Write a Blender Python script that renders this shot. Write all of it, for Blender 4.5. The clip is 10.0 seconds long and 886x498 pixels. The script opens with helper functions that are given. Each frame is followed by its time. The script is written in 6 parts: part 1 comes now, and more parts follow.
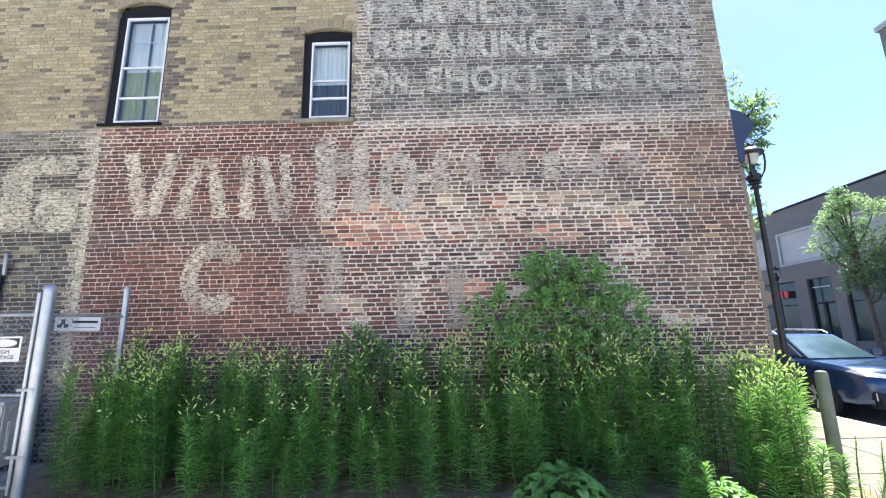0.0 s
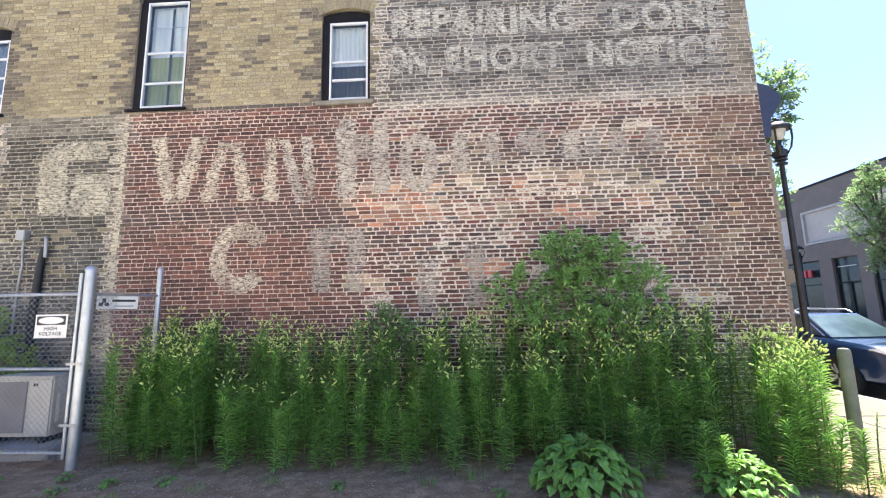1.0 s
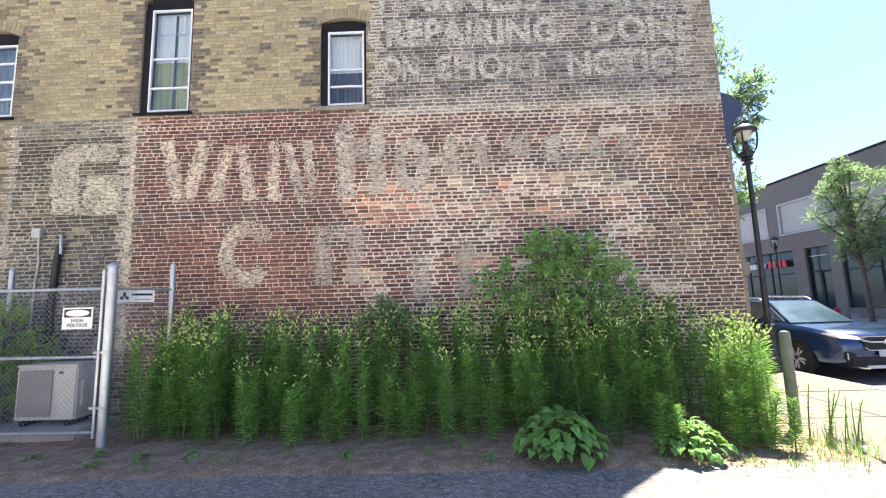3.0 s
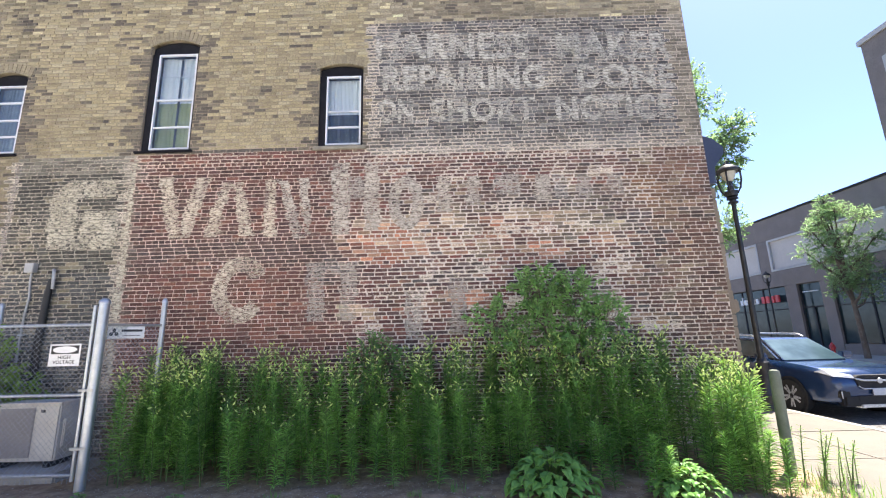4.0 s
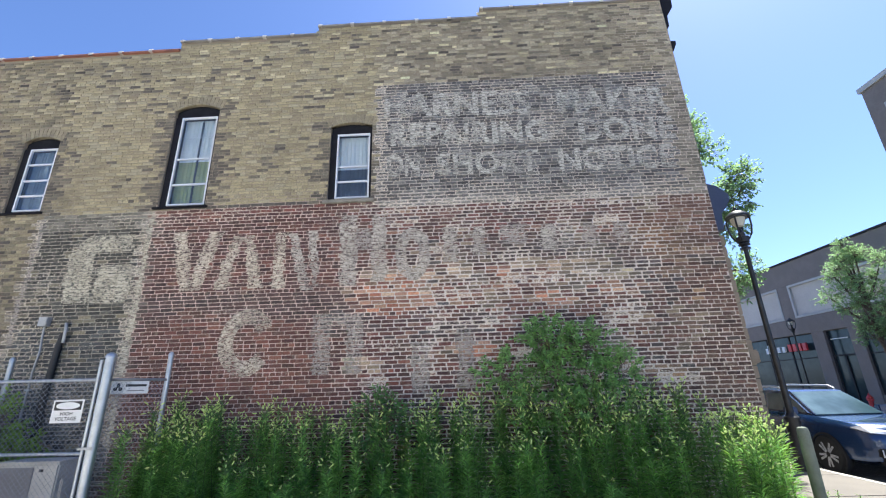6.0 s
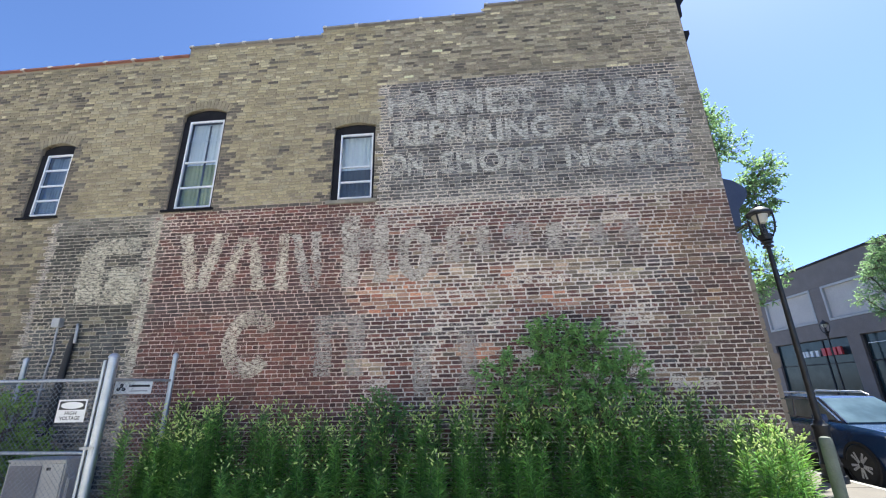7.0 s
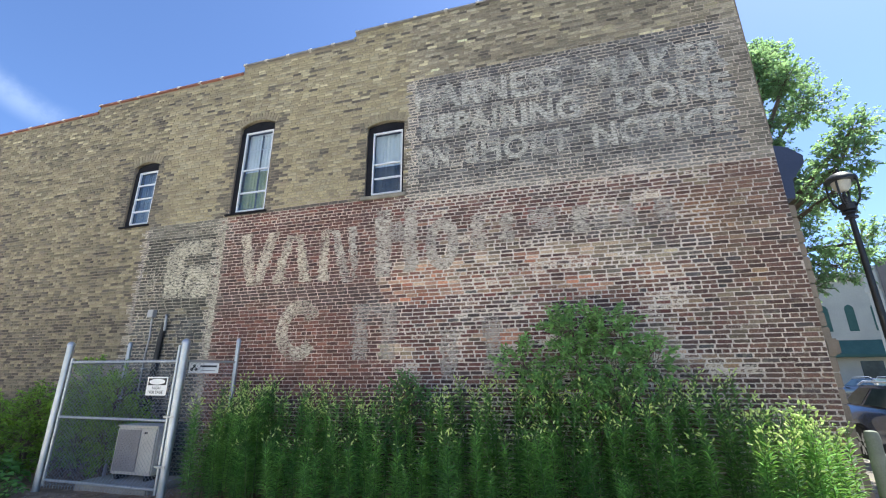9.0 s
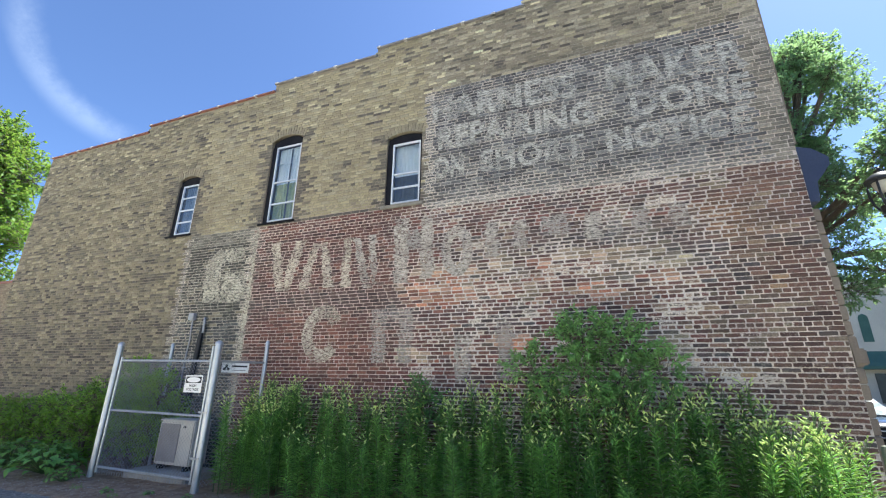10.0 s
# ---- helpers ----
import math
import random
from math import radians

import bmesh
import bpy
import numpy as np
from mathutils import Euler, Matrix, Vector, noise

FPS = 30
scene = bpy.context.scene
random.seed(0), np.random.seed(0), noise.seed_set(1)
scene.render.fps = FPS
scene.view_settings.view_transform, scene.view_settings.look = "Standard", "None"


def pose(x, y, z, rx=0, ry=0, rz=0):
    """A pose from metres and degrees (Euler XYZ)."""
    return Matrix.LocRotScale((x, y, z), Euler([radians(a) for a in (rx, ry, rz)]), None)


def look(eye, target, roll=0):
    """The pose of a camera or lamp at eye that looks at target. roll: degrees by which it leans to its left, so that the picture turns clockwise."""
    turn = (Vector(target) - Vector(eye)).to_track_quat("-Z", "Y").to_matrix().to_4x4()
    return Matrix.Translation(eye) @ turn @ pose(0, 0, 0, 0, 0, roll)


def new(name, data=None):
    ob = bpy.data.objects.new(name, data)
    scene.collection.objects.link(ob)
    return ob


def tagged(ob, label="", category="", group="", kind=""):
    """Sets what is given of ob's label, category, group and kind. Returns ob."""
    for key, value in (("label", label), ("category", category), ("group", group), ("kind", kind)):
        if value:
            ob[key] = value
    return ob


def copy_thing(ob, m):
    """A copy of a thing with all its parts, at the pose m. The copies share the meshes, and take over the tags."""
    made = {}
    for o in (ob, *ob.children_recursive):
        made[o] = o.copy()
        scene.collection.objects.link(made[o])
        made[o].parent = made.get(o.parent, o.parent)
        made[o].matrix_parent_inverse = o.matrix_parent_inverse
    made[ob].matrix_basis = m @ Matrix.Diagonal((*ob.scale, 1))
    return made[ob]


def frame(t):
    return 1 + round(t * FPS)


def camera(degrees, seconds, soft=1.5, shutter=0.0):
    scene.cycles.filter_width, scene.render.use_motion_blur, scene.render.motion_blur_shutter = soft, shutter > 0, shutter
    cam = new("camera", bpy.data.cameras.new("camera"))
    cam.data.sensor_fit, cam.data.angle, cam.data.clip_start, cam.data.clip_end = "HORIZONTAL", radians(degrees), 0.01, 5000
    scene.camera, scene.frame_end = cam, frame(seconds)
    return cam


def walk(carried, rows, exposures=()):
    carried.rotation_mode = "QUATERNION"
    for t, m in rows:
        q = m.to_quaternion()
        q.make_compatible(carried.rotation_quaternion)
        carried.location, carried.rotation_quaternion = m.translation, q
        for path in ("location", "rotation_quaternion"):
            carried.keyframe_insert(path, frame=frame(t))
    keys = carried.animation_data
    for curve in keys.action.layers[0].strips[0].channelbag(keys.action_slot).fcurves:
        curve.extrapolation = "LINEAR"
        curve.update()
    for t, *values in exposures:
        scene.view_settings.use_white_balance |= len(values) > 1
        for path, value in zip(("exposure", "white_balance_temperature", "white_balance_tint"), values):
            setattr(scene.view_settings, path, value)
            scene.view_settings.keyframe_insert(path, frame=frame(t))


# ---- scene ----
cam = camera(93.4, 10.0, 1.1)
PATH = [
    (0, (0.144, 1.013, 1.682), (0.126, 2.975, 2.07), -1.3),
    (0.5, (0.094, 0.998, 1.666), (0.026, 2.968, 2.01), -1.2),
    (1, (0.062, 0.924, 1.655), (-0.027, 2.899, 1.955), -1.3),
    (1.5, (0.103, 0.772, 1.626), (0.02, 2.752, 1.891), -1.5),
    (2, (0.11, 0.626, 1.625), (0.043, 2.61, 1.865), -1.7),
    (2.5, (0.02, 0.484, 1.627), (-0.032, 2.469, 1.865), -1.7),
    (3.8, (0.058, 0.269, 1.703), (0.046, 2.235, 2.069), -1.7),
    (4, (0.075, 0.275, 1.697), (0.065, 2.232, 2.107), -1.6),
    (4.5, (0.063, 0.266, 1.713), (0.057, 2.205, 2.206), -1.7),
    (5, (0.058, 0.247, 1.73), (0.047, 2.167, 2.29), -1.8),
    (5.5, (0.096, 0.227, 1.734), (0.065, 2.133, 2.341), -1.9),
    (7, (0.459, 0.424, 1.736), (0.302, 2.311, 2.38), -1.3),
    (7.5, (0.672, 0.456, 1.73), (0.444, 2.342, 2.355), -1.1),
    (8, (0.899, 0.448, 1.718), (0.581, 2.328, 2.321), -0.9),
    (8.5, (1.085, 0.395, 1.705), (0.668, 2.261, 2.292), -0.8),
    (9, (1.326, 0.354, 1.708), (0.809, 2.195, 2.293), -0.4),
    (9.5, (1.568, 0.334, 1.709), (0.966, 2.147, 2.3), 0.2),
    (10, (1.754, 0.28, 1.695), (1.071, 2.06, 2.299), 0.8),
]
EXPOSE = [(0.0, 2.63, 6250, 8), (0.6, 2.70, 6850, 11), (2.5, 2.70, 6950, 11), (4.0, 2.54, 6750, 12), (5.5, 2.24, 6200, 9), (7.5, 2.14, 6100, 6), (8.5, 2.20, 6250, 5), (10.0, 2.24, 6350, 3)]
walk(cam, [(t, look(eye, target, roll)) for t, eye, target, roll in PATH], EXPOSE)

# ---- light ----
SUN = Vector((1.0, 0.9, 2.45)).normalized()
sun_data = bpy.data.lights.new("sun", "SUN")
sun_data.energy, sun_data.angle, sun_data.color = 3.1, radians(0.53), (1.0, 0.95, 0.86)
sun_lamp = new("sun", sun_data)
sun_lamp.matrix_world = look(SUN * 60, (0, 0, 0))

world = bpy.data.worlds.new("world")
scene.world = world
world.use_nodes = True
wn, wl = world.node_tree.nodes, world.node_tree.links
sky = wn.new("ShaderNodeTexSky")
sky.sky_type, sky.sun_disc = "NISHITA", False
sky.sun_elevation, sky.sun_rotation = math.asin(SUN.z), math.atan2(SUN.x, SUN.y)
sky.air_density, sky.dust_density, sky.ozone_density = 0.75, 0.5, 5.0
w_co = wn.new("ShaderNodeTexCoord")
w_map = wn.new("ShaderNodeMapping")
w_map.inputs["Rotation"].default_value = (0.3, 0.5, 0.4)
w_map.inputs["Scale"].default_value = (0.8, 6.0, 4.0)
w_noise = wn.new("ShaderNodeTexNoise")
w_noise.inputs["Scale"].default_value, w_noise.inputs["Detail"].default_value = 1.3, 6
w_ramp = wn.new("ShaderNodeValToRGB")
w_ramp.color_ramp.elements[0].position, w_ramp.color_ramp.elements[1].position = 0.71, 1.0
w_ramp.color_ramp.elements[1].color = (0.75, 0.75, 0.75, 1)
w_mix = wn.new("ShaderNodeMix")
w_mix.data_type = "RGBA"
w_mix.inputs[7].default_value = (4.8, 5.2, 5.7, 1)
wl.new(w_co.outputs["Generated"], w_map.inputs[0])
wl.new(w_map.outputs[0], w_noise.inputs["Vector"])
wl.new(w_noise.outputs["Fac"], w_ramp.inputs[0])


def w_math(op, a, b=0.0, c=None):
    node = wn.new("ShaderNodeMath")
    node.operation = op
    for i, x in enumerate((a, b) if c is None else (a, b, c)):
        if isinstance(x, (int, float)):
            node.inputs[i].default_value = x
        else:
            wl.new(x, node.inputs[i])
    return node.outputs[0]


def w_dot(co, v):
    node = wn.new("ShaderNodeVectorMath")
    node.operation = "DOT_PRODUCT"
    node.inputs[1].default_value = v
    wl.new(co, node.inputs[0])
    return node.outputs["Value"]


def w_range(value, a, b):
    node = wn.new("ShaderNodeMapRange")
    node.interpolation_type = "SMOOTHSTEP"
    node.inputs[1].default_value, node.inputs[2].default_value = a, b
    wl.new(value, node.inputs[0])
    return node.outputs[0]


# one thin curved wisp of high cloud
w_soft = wn.new("ShaderNodeTexNoise")
w_soft.inputs["Scale"].default_value, w_soft.inputs["Detail"].default_value = 7.0, 8
w_soft.inputs["Roughness"].default_value = 0.68
wl.new(w_co.outputs["Generated"], w_soft.inputs["Vector"])
arc = w_math("ADD", w_dot(w_co.outputs["Generated"], (0.7165, -0.3937, -0.5759)), 0.9838)
arc = w_math("ADD", arc, w_math("MULTIPLY", w_math("SUBTRACT", w_soft.outputs["Fac"], 0.5), 0.007))
wisp = w_math("SUBTRACT", 1.0, w_range(w_math("ABSOLUTE", arc), 0.0, 0.0055))
wisp = w_math("MULTIPLY", wisp, w_range(w_dot(w_co.outputs["Generated"], (-0.8338, 0.3033, 0.4613)), 0.984, 0.998))
wisp = w_math("MULTIPLY", wisp, w_range(w_soft.outputs["Fac"], 0.22, 0.66))
wl.new(w_math("MINIMUM", w_math("ADD", w_ramp.outputs[0], w_math("MULTIPLY", wisp, 0.13)), 1.0), w_mix.inputs[0])
w_tint = wn.new("ShaderNodeMix")
w_tint.data_type, w_tint.blend_type = "RGBA", "MULTIPLY"
w_tint.inputs[0].default_value = 1.0
w_tint.inputs[7].default_value = (0.55, 0.555, 0.625, 1)
wl.new(sky.outputs[0], w_tint.inputs[6])
wl.new(w_tint.outputs[2], w_mix.inputs[6])
wl.new(w_mix.outputs[2], wn["Background"].inputs[0])
wn["Background"].inputs[1].default_value = 0.10

# ---- mesh helpers ----
rnd = random.Random(7)


class Geo:
    """Vertices and faces of one part."""

    def __init__(self):
        self.v, self.f = [], []

    def add(self, verts, faces):
        n = len(self.v)
        self.v += [tuple(p) for p in verts]
        self.f += [tuple(i + n for i in q) for q in faces]
        return self

    def box(self, x0, x1, y0, y1, z0, z1):
        return self.add([(x, y, z) for x in (x0, x1) for y in (y0, y1) for z in (z0, z1)],
                        [(0, 1, 3, 2), (4, 6, 7, 5), (0, 4, 5, 1), (2, 3, 7, 6), (0, 2, 6, 4), (1, 5, 7, 3)])

    def prism(self, outline, axis, a, b):
        """A closed outline, extruded along an axis from a to b. Outline pairs are the two other axes in order."""
        n = len(outline)

        def put(p, c):
            return {"x": (c, p[0], p[1]), "y": (p[0], c, p[1]), "z": (p[0], p[1], c)}[axis]
        verts = [put(p, a) for p in outline] + [put(p, b) for p in outline]
        faces = [tuple(range(n))[::-1], tuple(range(n, 2 * n))]
        faces += [(i, (i + 1) % n, n + (i + 1) % n, n + i) for i in range(n)]
        return self.add(verts, faces)

    def tube(self, path, radius, n=8, caps=True):
        """A round bar along a path; radius may be one number or one a point."""
        path = [Vector(p) for p in path]
        radii = radius if isinstance(radius, (list, tuple)) else [radius] * len(path)
        verts, faces = [], []
        for i, p in enumerate(path):
            d = (path[min(i + 1, len(path) - 1)] - path[max(i - 1, 0)]).normalized()
            side = d.cross(Vector((0, 0, 1)) if abs(d.z) < 0.9 else Vector((1, 0, 0))).normalized()
            up = side.cross(d)
            verts += [p + (side * math.cos(k * math.tau / n) + up * math.sin(k * math.tau / n)) * radii[i] for k in range(n)]
        for i in range(len(path) - 1):
            faces += [(i * n + k, i * n + (k + 1) % n, (i + 1) * n + (k + 1) % n, (i + 1) * n + k) for k in range(n)]
        if caps:
            faces += [tuple(range(n)), tuple((len(path) - 1) * n + k for k in range(n))[::-1]]
        return self.add(verts, faces)

    def lathe(self, profile, n=20, centre=(0, 0, 0), axis="z", caps=True):
        """A turned shape: pairs of radius and height."""
        verts, faces = [], []
        for r, h in profile:
            for k in range(n):
                a, b = r * math.cos(k * math.tau / n), r * math.sin(k * math.tau / n)
                p = {"z": (a, b, h), "x": (h, a, b), "y": (a, h, b)}[axis]
                verts.append(tuple(c + q for c, q in zip(centre, p)))
        for i in range(len(profile) - 1):
            faces += [(i * n + k, i * n + (k + 1) % n, (i + 1) * n + (k + 1) % n, (i + 1) * n + k) for k in range(n)]
        if caps:
            faces += [tuple(range(n))[::-1], tuple((len(profile) - 1) * n + k for k in range(n))]
        return self.add(verts, faces)


def make_mesh(name, geo, material, bevel=0.0, smooth=False):
    me = bpy.data.meshes.new(name)
    me.from_pydata(geo.v, [], geo.f)
    if bevel or smooth:
        bm = bmesh.new()
        bm.from_mesh(me)
        bmesh.ops.recalc_face_normals(bm, faces=bm.faces)
        if bevel:
            sharp = [e for e in bm.edges if len(e.link_faces) == 2 and e.calc_face_angle() > 0.6]
            bmesh.ops.bevel(bm, geom=sharp, offset=bevel, segments=2, affect="EDGES", clamp_overlap=True)
        bm.to_mesh(me)
        bm.free()
    if smooth:
        me.polygons.foreach_set("use_smooth", [True] * len(me.polygons))
        me.set_sharp_from_angle(angle=radians(40))
    me.materials.append(material)
    return me


def part(name, geo, material, parent=None, label="", bevel=0.0, smooth=False, at=None):
    ob = new(name, make_mesh(name, geo, material, bevel, smooth))
    if parent:
        ob.parent = parent
    if at is not None:
        ob.matrix_basis = at if isinstance(at, Matrix) else Matrix.Translation(at)
    return tagged(ob, label)


def thing(name, place, label, category, group="", turn=0.0):
    ob = new(name)
    ob.empty_display_size = 0.1
    ob.matrix_basis = pose(*place, 0, 0, turn)
    return tagged(ob, label, category, group)


# ---- materials ----
class Nodes:
    """A short way to write node materials."""

    def __init__(self, name):
        self.m = bpy.data.materials.new(name)
        self.m.use_nodes = True
        self.t = self.m.node_tree
        self.bsdf = self.t.nodes["Principled BSDF"]
        self.out = self.t.nodes["Material Output"]

    def n(self, kind, **values):
        node = self.t.nodes.new("ShaderNode" + kind)
        for key, value in values.items():
            node.inputs[key.replace("_", " ")].default_value = value
        return node

    def link(self, a, b):
        self.t.links.new(a, b)

    def where(self, kind="world"):
        if kind == "world":
            return self.n("NewGeometry").outputs["Position"]
        return self.n("TexCoord").outputs["Object"]

    def noise(self, scale, detail=4.0, co=None, stretch=None, rough=0.55):
        co = co or self.where()
        if stretch:
            mp = self.n("Mapping")
            mp.inputs["Scale"].default_value = stretch
            self.link(co, mp.inputs[0])
            co = mp.outputs[0]
        node = self.n("TexNoise", Scale=scale, Detail=detail, Roughness=rough)
        self.link(co, node.inputs["Vector"])
        return node.outputs["Fac"]

    def ramp(self, value, a, b, low=0.0, high=1.0):
        node = self.n("MapRange")
        node.interpolation_type = "SMOOTHSTEP"
        for i, x in zip((1, 2, 3, 4), (a, b, low, high)):
            node.inputs[i].default_value = x
        self.link(value, node.inputs[0])
        return node.outputs[0]

    def maths(self, op, a, b=0.0):
        node = self.n("Math")
        node.operation = op
        for i, x in enumerate((a, b)):
            if isinstance(x, (int, float)):
                node.inputs[i].default_value = x
            else:
                self.link(x, node.inputs[i])
        return node.outputs[0]

    def mix(self, fac, a, b, blend="MIX"):
        node = self.n("Mix")
        node.data_type, node.blend_type = "RGBA", blend
        for i, x in ((0, fac), (6, a), (7, b)):
            if isinstance(x, tuple):
                node.inputs[i].default_value = (*x, 1)
            elif isinstance(x, (int, float)):
                node.inputs[i].default_value = x
            else:
                self.link(x, node.inputs[i])
        return node.outputs[2]

    def bump(self, height, strength=0.3, distance=0.01):
        node = self.n("Bump", Strength=strength, Distance=distance)
        self.link(height, node.inputs["Height"])
        self.link(node.outputs[0], self.bsdf.inputs["Normal"])

    def done(self, colour, rough=0.8, metal=0.0):
        if isinstance(colour, tuple):
            self.bsdf.inputs["Base Color"].default_value = (*colour, 1)
        else:
            self.link(colour, self.bsdf.inputs["Base Color"])
        if isinstance(rough, (int, float)):
            self.bsdf.inputs["Roughness"].default_value = rough
        else:
            self.link(rough, self.bsdf.inputs["Roughness"])
        self.bsdf.inputs["Metallic"].default_value = metal
        return self.m


def surface(name, base, second, scale=3.0, fine=60.0, rough=0.75, metal=0.0, bump=0.25, dist=0.004, amount=0.8):
    """Two colours in patches, fine grain on top, small relief."""
    k = Nodes(name)
    co = k.where()
    patch = k.ramp(k.noise(scale, 5, co), 0.35, 0.7, 0, amount)
    grain = k.noise(fine, 3, co)
    col = k.mix(patch, base, second)
    col = k.mix(k.ramp(grain, 0.3, 0.75, 0.0, 0.35), col, tuple(c * 0.55 for c in base))
    k.bump(grain, bump, dist)
    return k.done(col, k.ramp(grain, 0.2, 0.8, max(rough - 0.12, 0.05), min(rough + 0.1, 1.0)), metal)


def leaf_material(name, a, b, gloss=0.36, through_it=0.48, glow=(0.42, 0.58, 0.08), bias=1.0):
    """Leaf green that varies from plant to plant and leaf to leaf, and lets some light through."""
    k = Nodes(name)
    info = k.n("ObjectInfo").outputs["Random"]
    isl = k.n("NewGeometry").outputs["Random Per Island"]
    f = k.maths("ADD", k.maths("MULTIPLY", info, 0.45), k.maths("MULTIPLY", isl, 0.55))
    col = k.mix(k.maths("POWER", f, bias), a, b)
    col = k.mix(k.ramp(k.noise(9, 3), 0.35, 0.75, 0, 0.45), col, tuple(c * 0.6 for c in a))
    shader = k.done(col, gloss)
    k.bsdf.inputs["Specular IOR Level"].default_value = 0.22
    tr = k.n("BsdfTranslucent")
    k.link(k.mix(0.55, col, glow), tr.inputs[0])
    ms = k.n("MixShader")
    ms.inputs[0].default_value = through_it
    k.link(k.bsdf.outputs[0], ms.inputs[1])
    k.link(tr.outputs[0], ms.inputs[2])
    k.link(ms.outputs[0], k.out.inputs[0])
    return shader


COURSE, PITCH = 0.064, 0.208


def brick_material():
    k = Nodes("weathered_brick")
    co = k.where()
    at = k.n("Attribute")
    at.attribute_name = "tone"
    grain = k.noise(42, 5, co, rough=0.7)
    blot = k.noise(13, 4, co)
    col = k.mix(k.ramp(grain, 0.3, 0.72, 0.0, 0.65), at.outputs["Color"], (0.06, 0.05, 0.045))
    col = k.mix(k.ramp(blot, 0.5, 0.75, 0.0, 0.35), col, (0.42, 0.37, 0.27))
    soot = k.maths("ADD", k.noise(0.9, 6, co, stretch=(0.6, 1, 1.2), rough=0.7), k.maths("MULTIPLY", k.noise(7, 3, co, stretch=(0.5, 1, 1.6)), 0.35))
    col = k.mix(k.ramp(soot, 0.68, 0.88, 0.0, 0.42), col, (0.055, 0.05, 0.042))
    # lime and old paint left in blots, more of it where the brick carries more
    fleck = k.noise(26, 6, co, stretch=(0.7, 1, 1.6), rough=0.75)
    edge = k.maths("SUBTRACT", k.maths("ADD", fleck, at.outputs["Alpha"]), 0.86)
    col = k.mix(k.ramp(edge, 0.0, 0.07, 0.0, 0.85), col, (0.68, 0.585, 0.46))
    # small chips and flakes of lime, dark pits between them
    pit = k.noise(38, 5, co, stretch=(0.8, 1, 1.3), rough=0.8)
    col = k.mix(k.ramp(pit, 0.34, 0.45, 0.6, 0.0), col, (0.035, 0.03, 0.028))
    where = k.ramp(k.noise(1.9, 4, co), 0.40, 0.66, -0.05, 0.025)
    chip = k.maths("ADD", k.noise(62, 5, co, stretch=(0.75, 1, 1.2), rough=0.85), k.maths("MULTIPLY", at.outputs["Alpha"], 0.42))
    chip = k.maths("ADD", chip, where)
    col = k.mix(k.ramp(chip, 0.70, 0.735, 0.0, 0.95), col, (0.84, 0.755, 0.63))
    k.bump(grain, 0.6, 0.006)
    return k.done(col, 0.92)


def mortar_material():
    k = Nodes("lime_mortar")
    co = k.where()
    sep = k.n("SeparateXYZ")
    k.link(co, sep.inputs[0])
    low = k.ramp(sep.outputs[2], 4.6, 5.3, 1.0, 0.0)
    right = k.ramp(sep.outputs[0], -7.45, -7.2)
    pale = k.maths("MULTIPLY", low, right)
    sign = k.maths("MULTIPLY", k.ramp(sep.outputs[0], -1.4, -1.1), k.ramp(sep.outputs[2], 7.3, 7.6, 1.0, 0.0))
    field = k.mix(k.ramp(sep.outputs[0], -2.3, -0.7), (0.66, 0.50, 0.42), (0.92, 0.79, 0.66))
    field = k.mix(k.ramp(sep.outputs[0], -5.35, -5.2), (0.36, 0.34, 0.27), field)
    col = k.mix(pale, (0.225, 0.195, 0.13), field)
    col = k.mix(k.maths("MULTIPLY", sign, 0.6), col, (0.54, 0.52, 0.49))
    col = k.mix(k.maths("MULTIPLY", k.ramp(sep.outputs[0], 3.1, 4.1), 0.55), col, (0.72, 0.59, 0.46))
    high = k.maths("MULTIPLY", k.ramp(sep.outputs[2], 3.7, 4.0), k.maths("MULTIPLY", pale, k.ramp(sep.outputs[0], -2.4, -1.6)))
    col = k.mix(k.maths("MULTIPLY", high, 0.75), col, (0.50, 0.44, 0.40))
    broken = k.noise(24, 5, co, stretch=(0.5, 1, 1.5), rough=0.75)
    col = k.mix(k.ramp(broken, 0.50, 0.62, 0.0, 0.55), col, (0.22, 0.17, 0.14))
    dirt = k.noise(1.6, 8, co, rough=0.7)
    col = k.mix(k.ramp(dirt, 0.46, 0.66, 0.0, 0.50), col, (0.25, 0.19, 0.15))
    blotch = k.noise(5.5, 5, co)
    col = k.mix(k.ramp(blotch, 0.50, 0.68, 0.0, 0.4), col, (0.30, 0.235, 0.185))
    grain = k.noise(70, 4, co)
    col = k.mix(k.ramp(grain, 0.4, 0.7, 0, 0.3), col, (0.32, 0.28, 0.23))
    k.bump(grain, 0.5, 0.004)
    return k.done(col, 0.95)


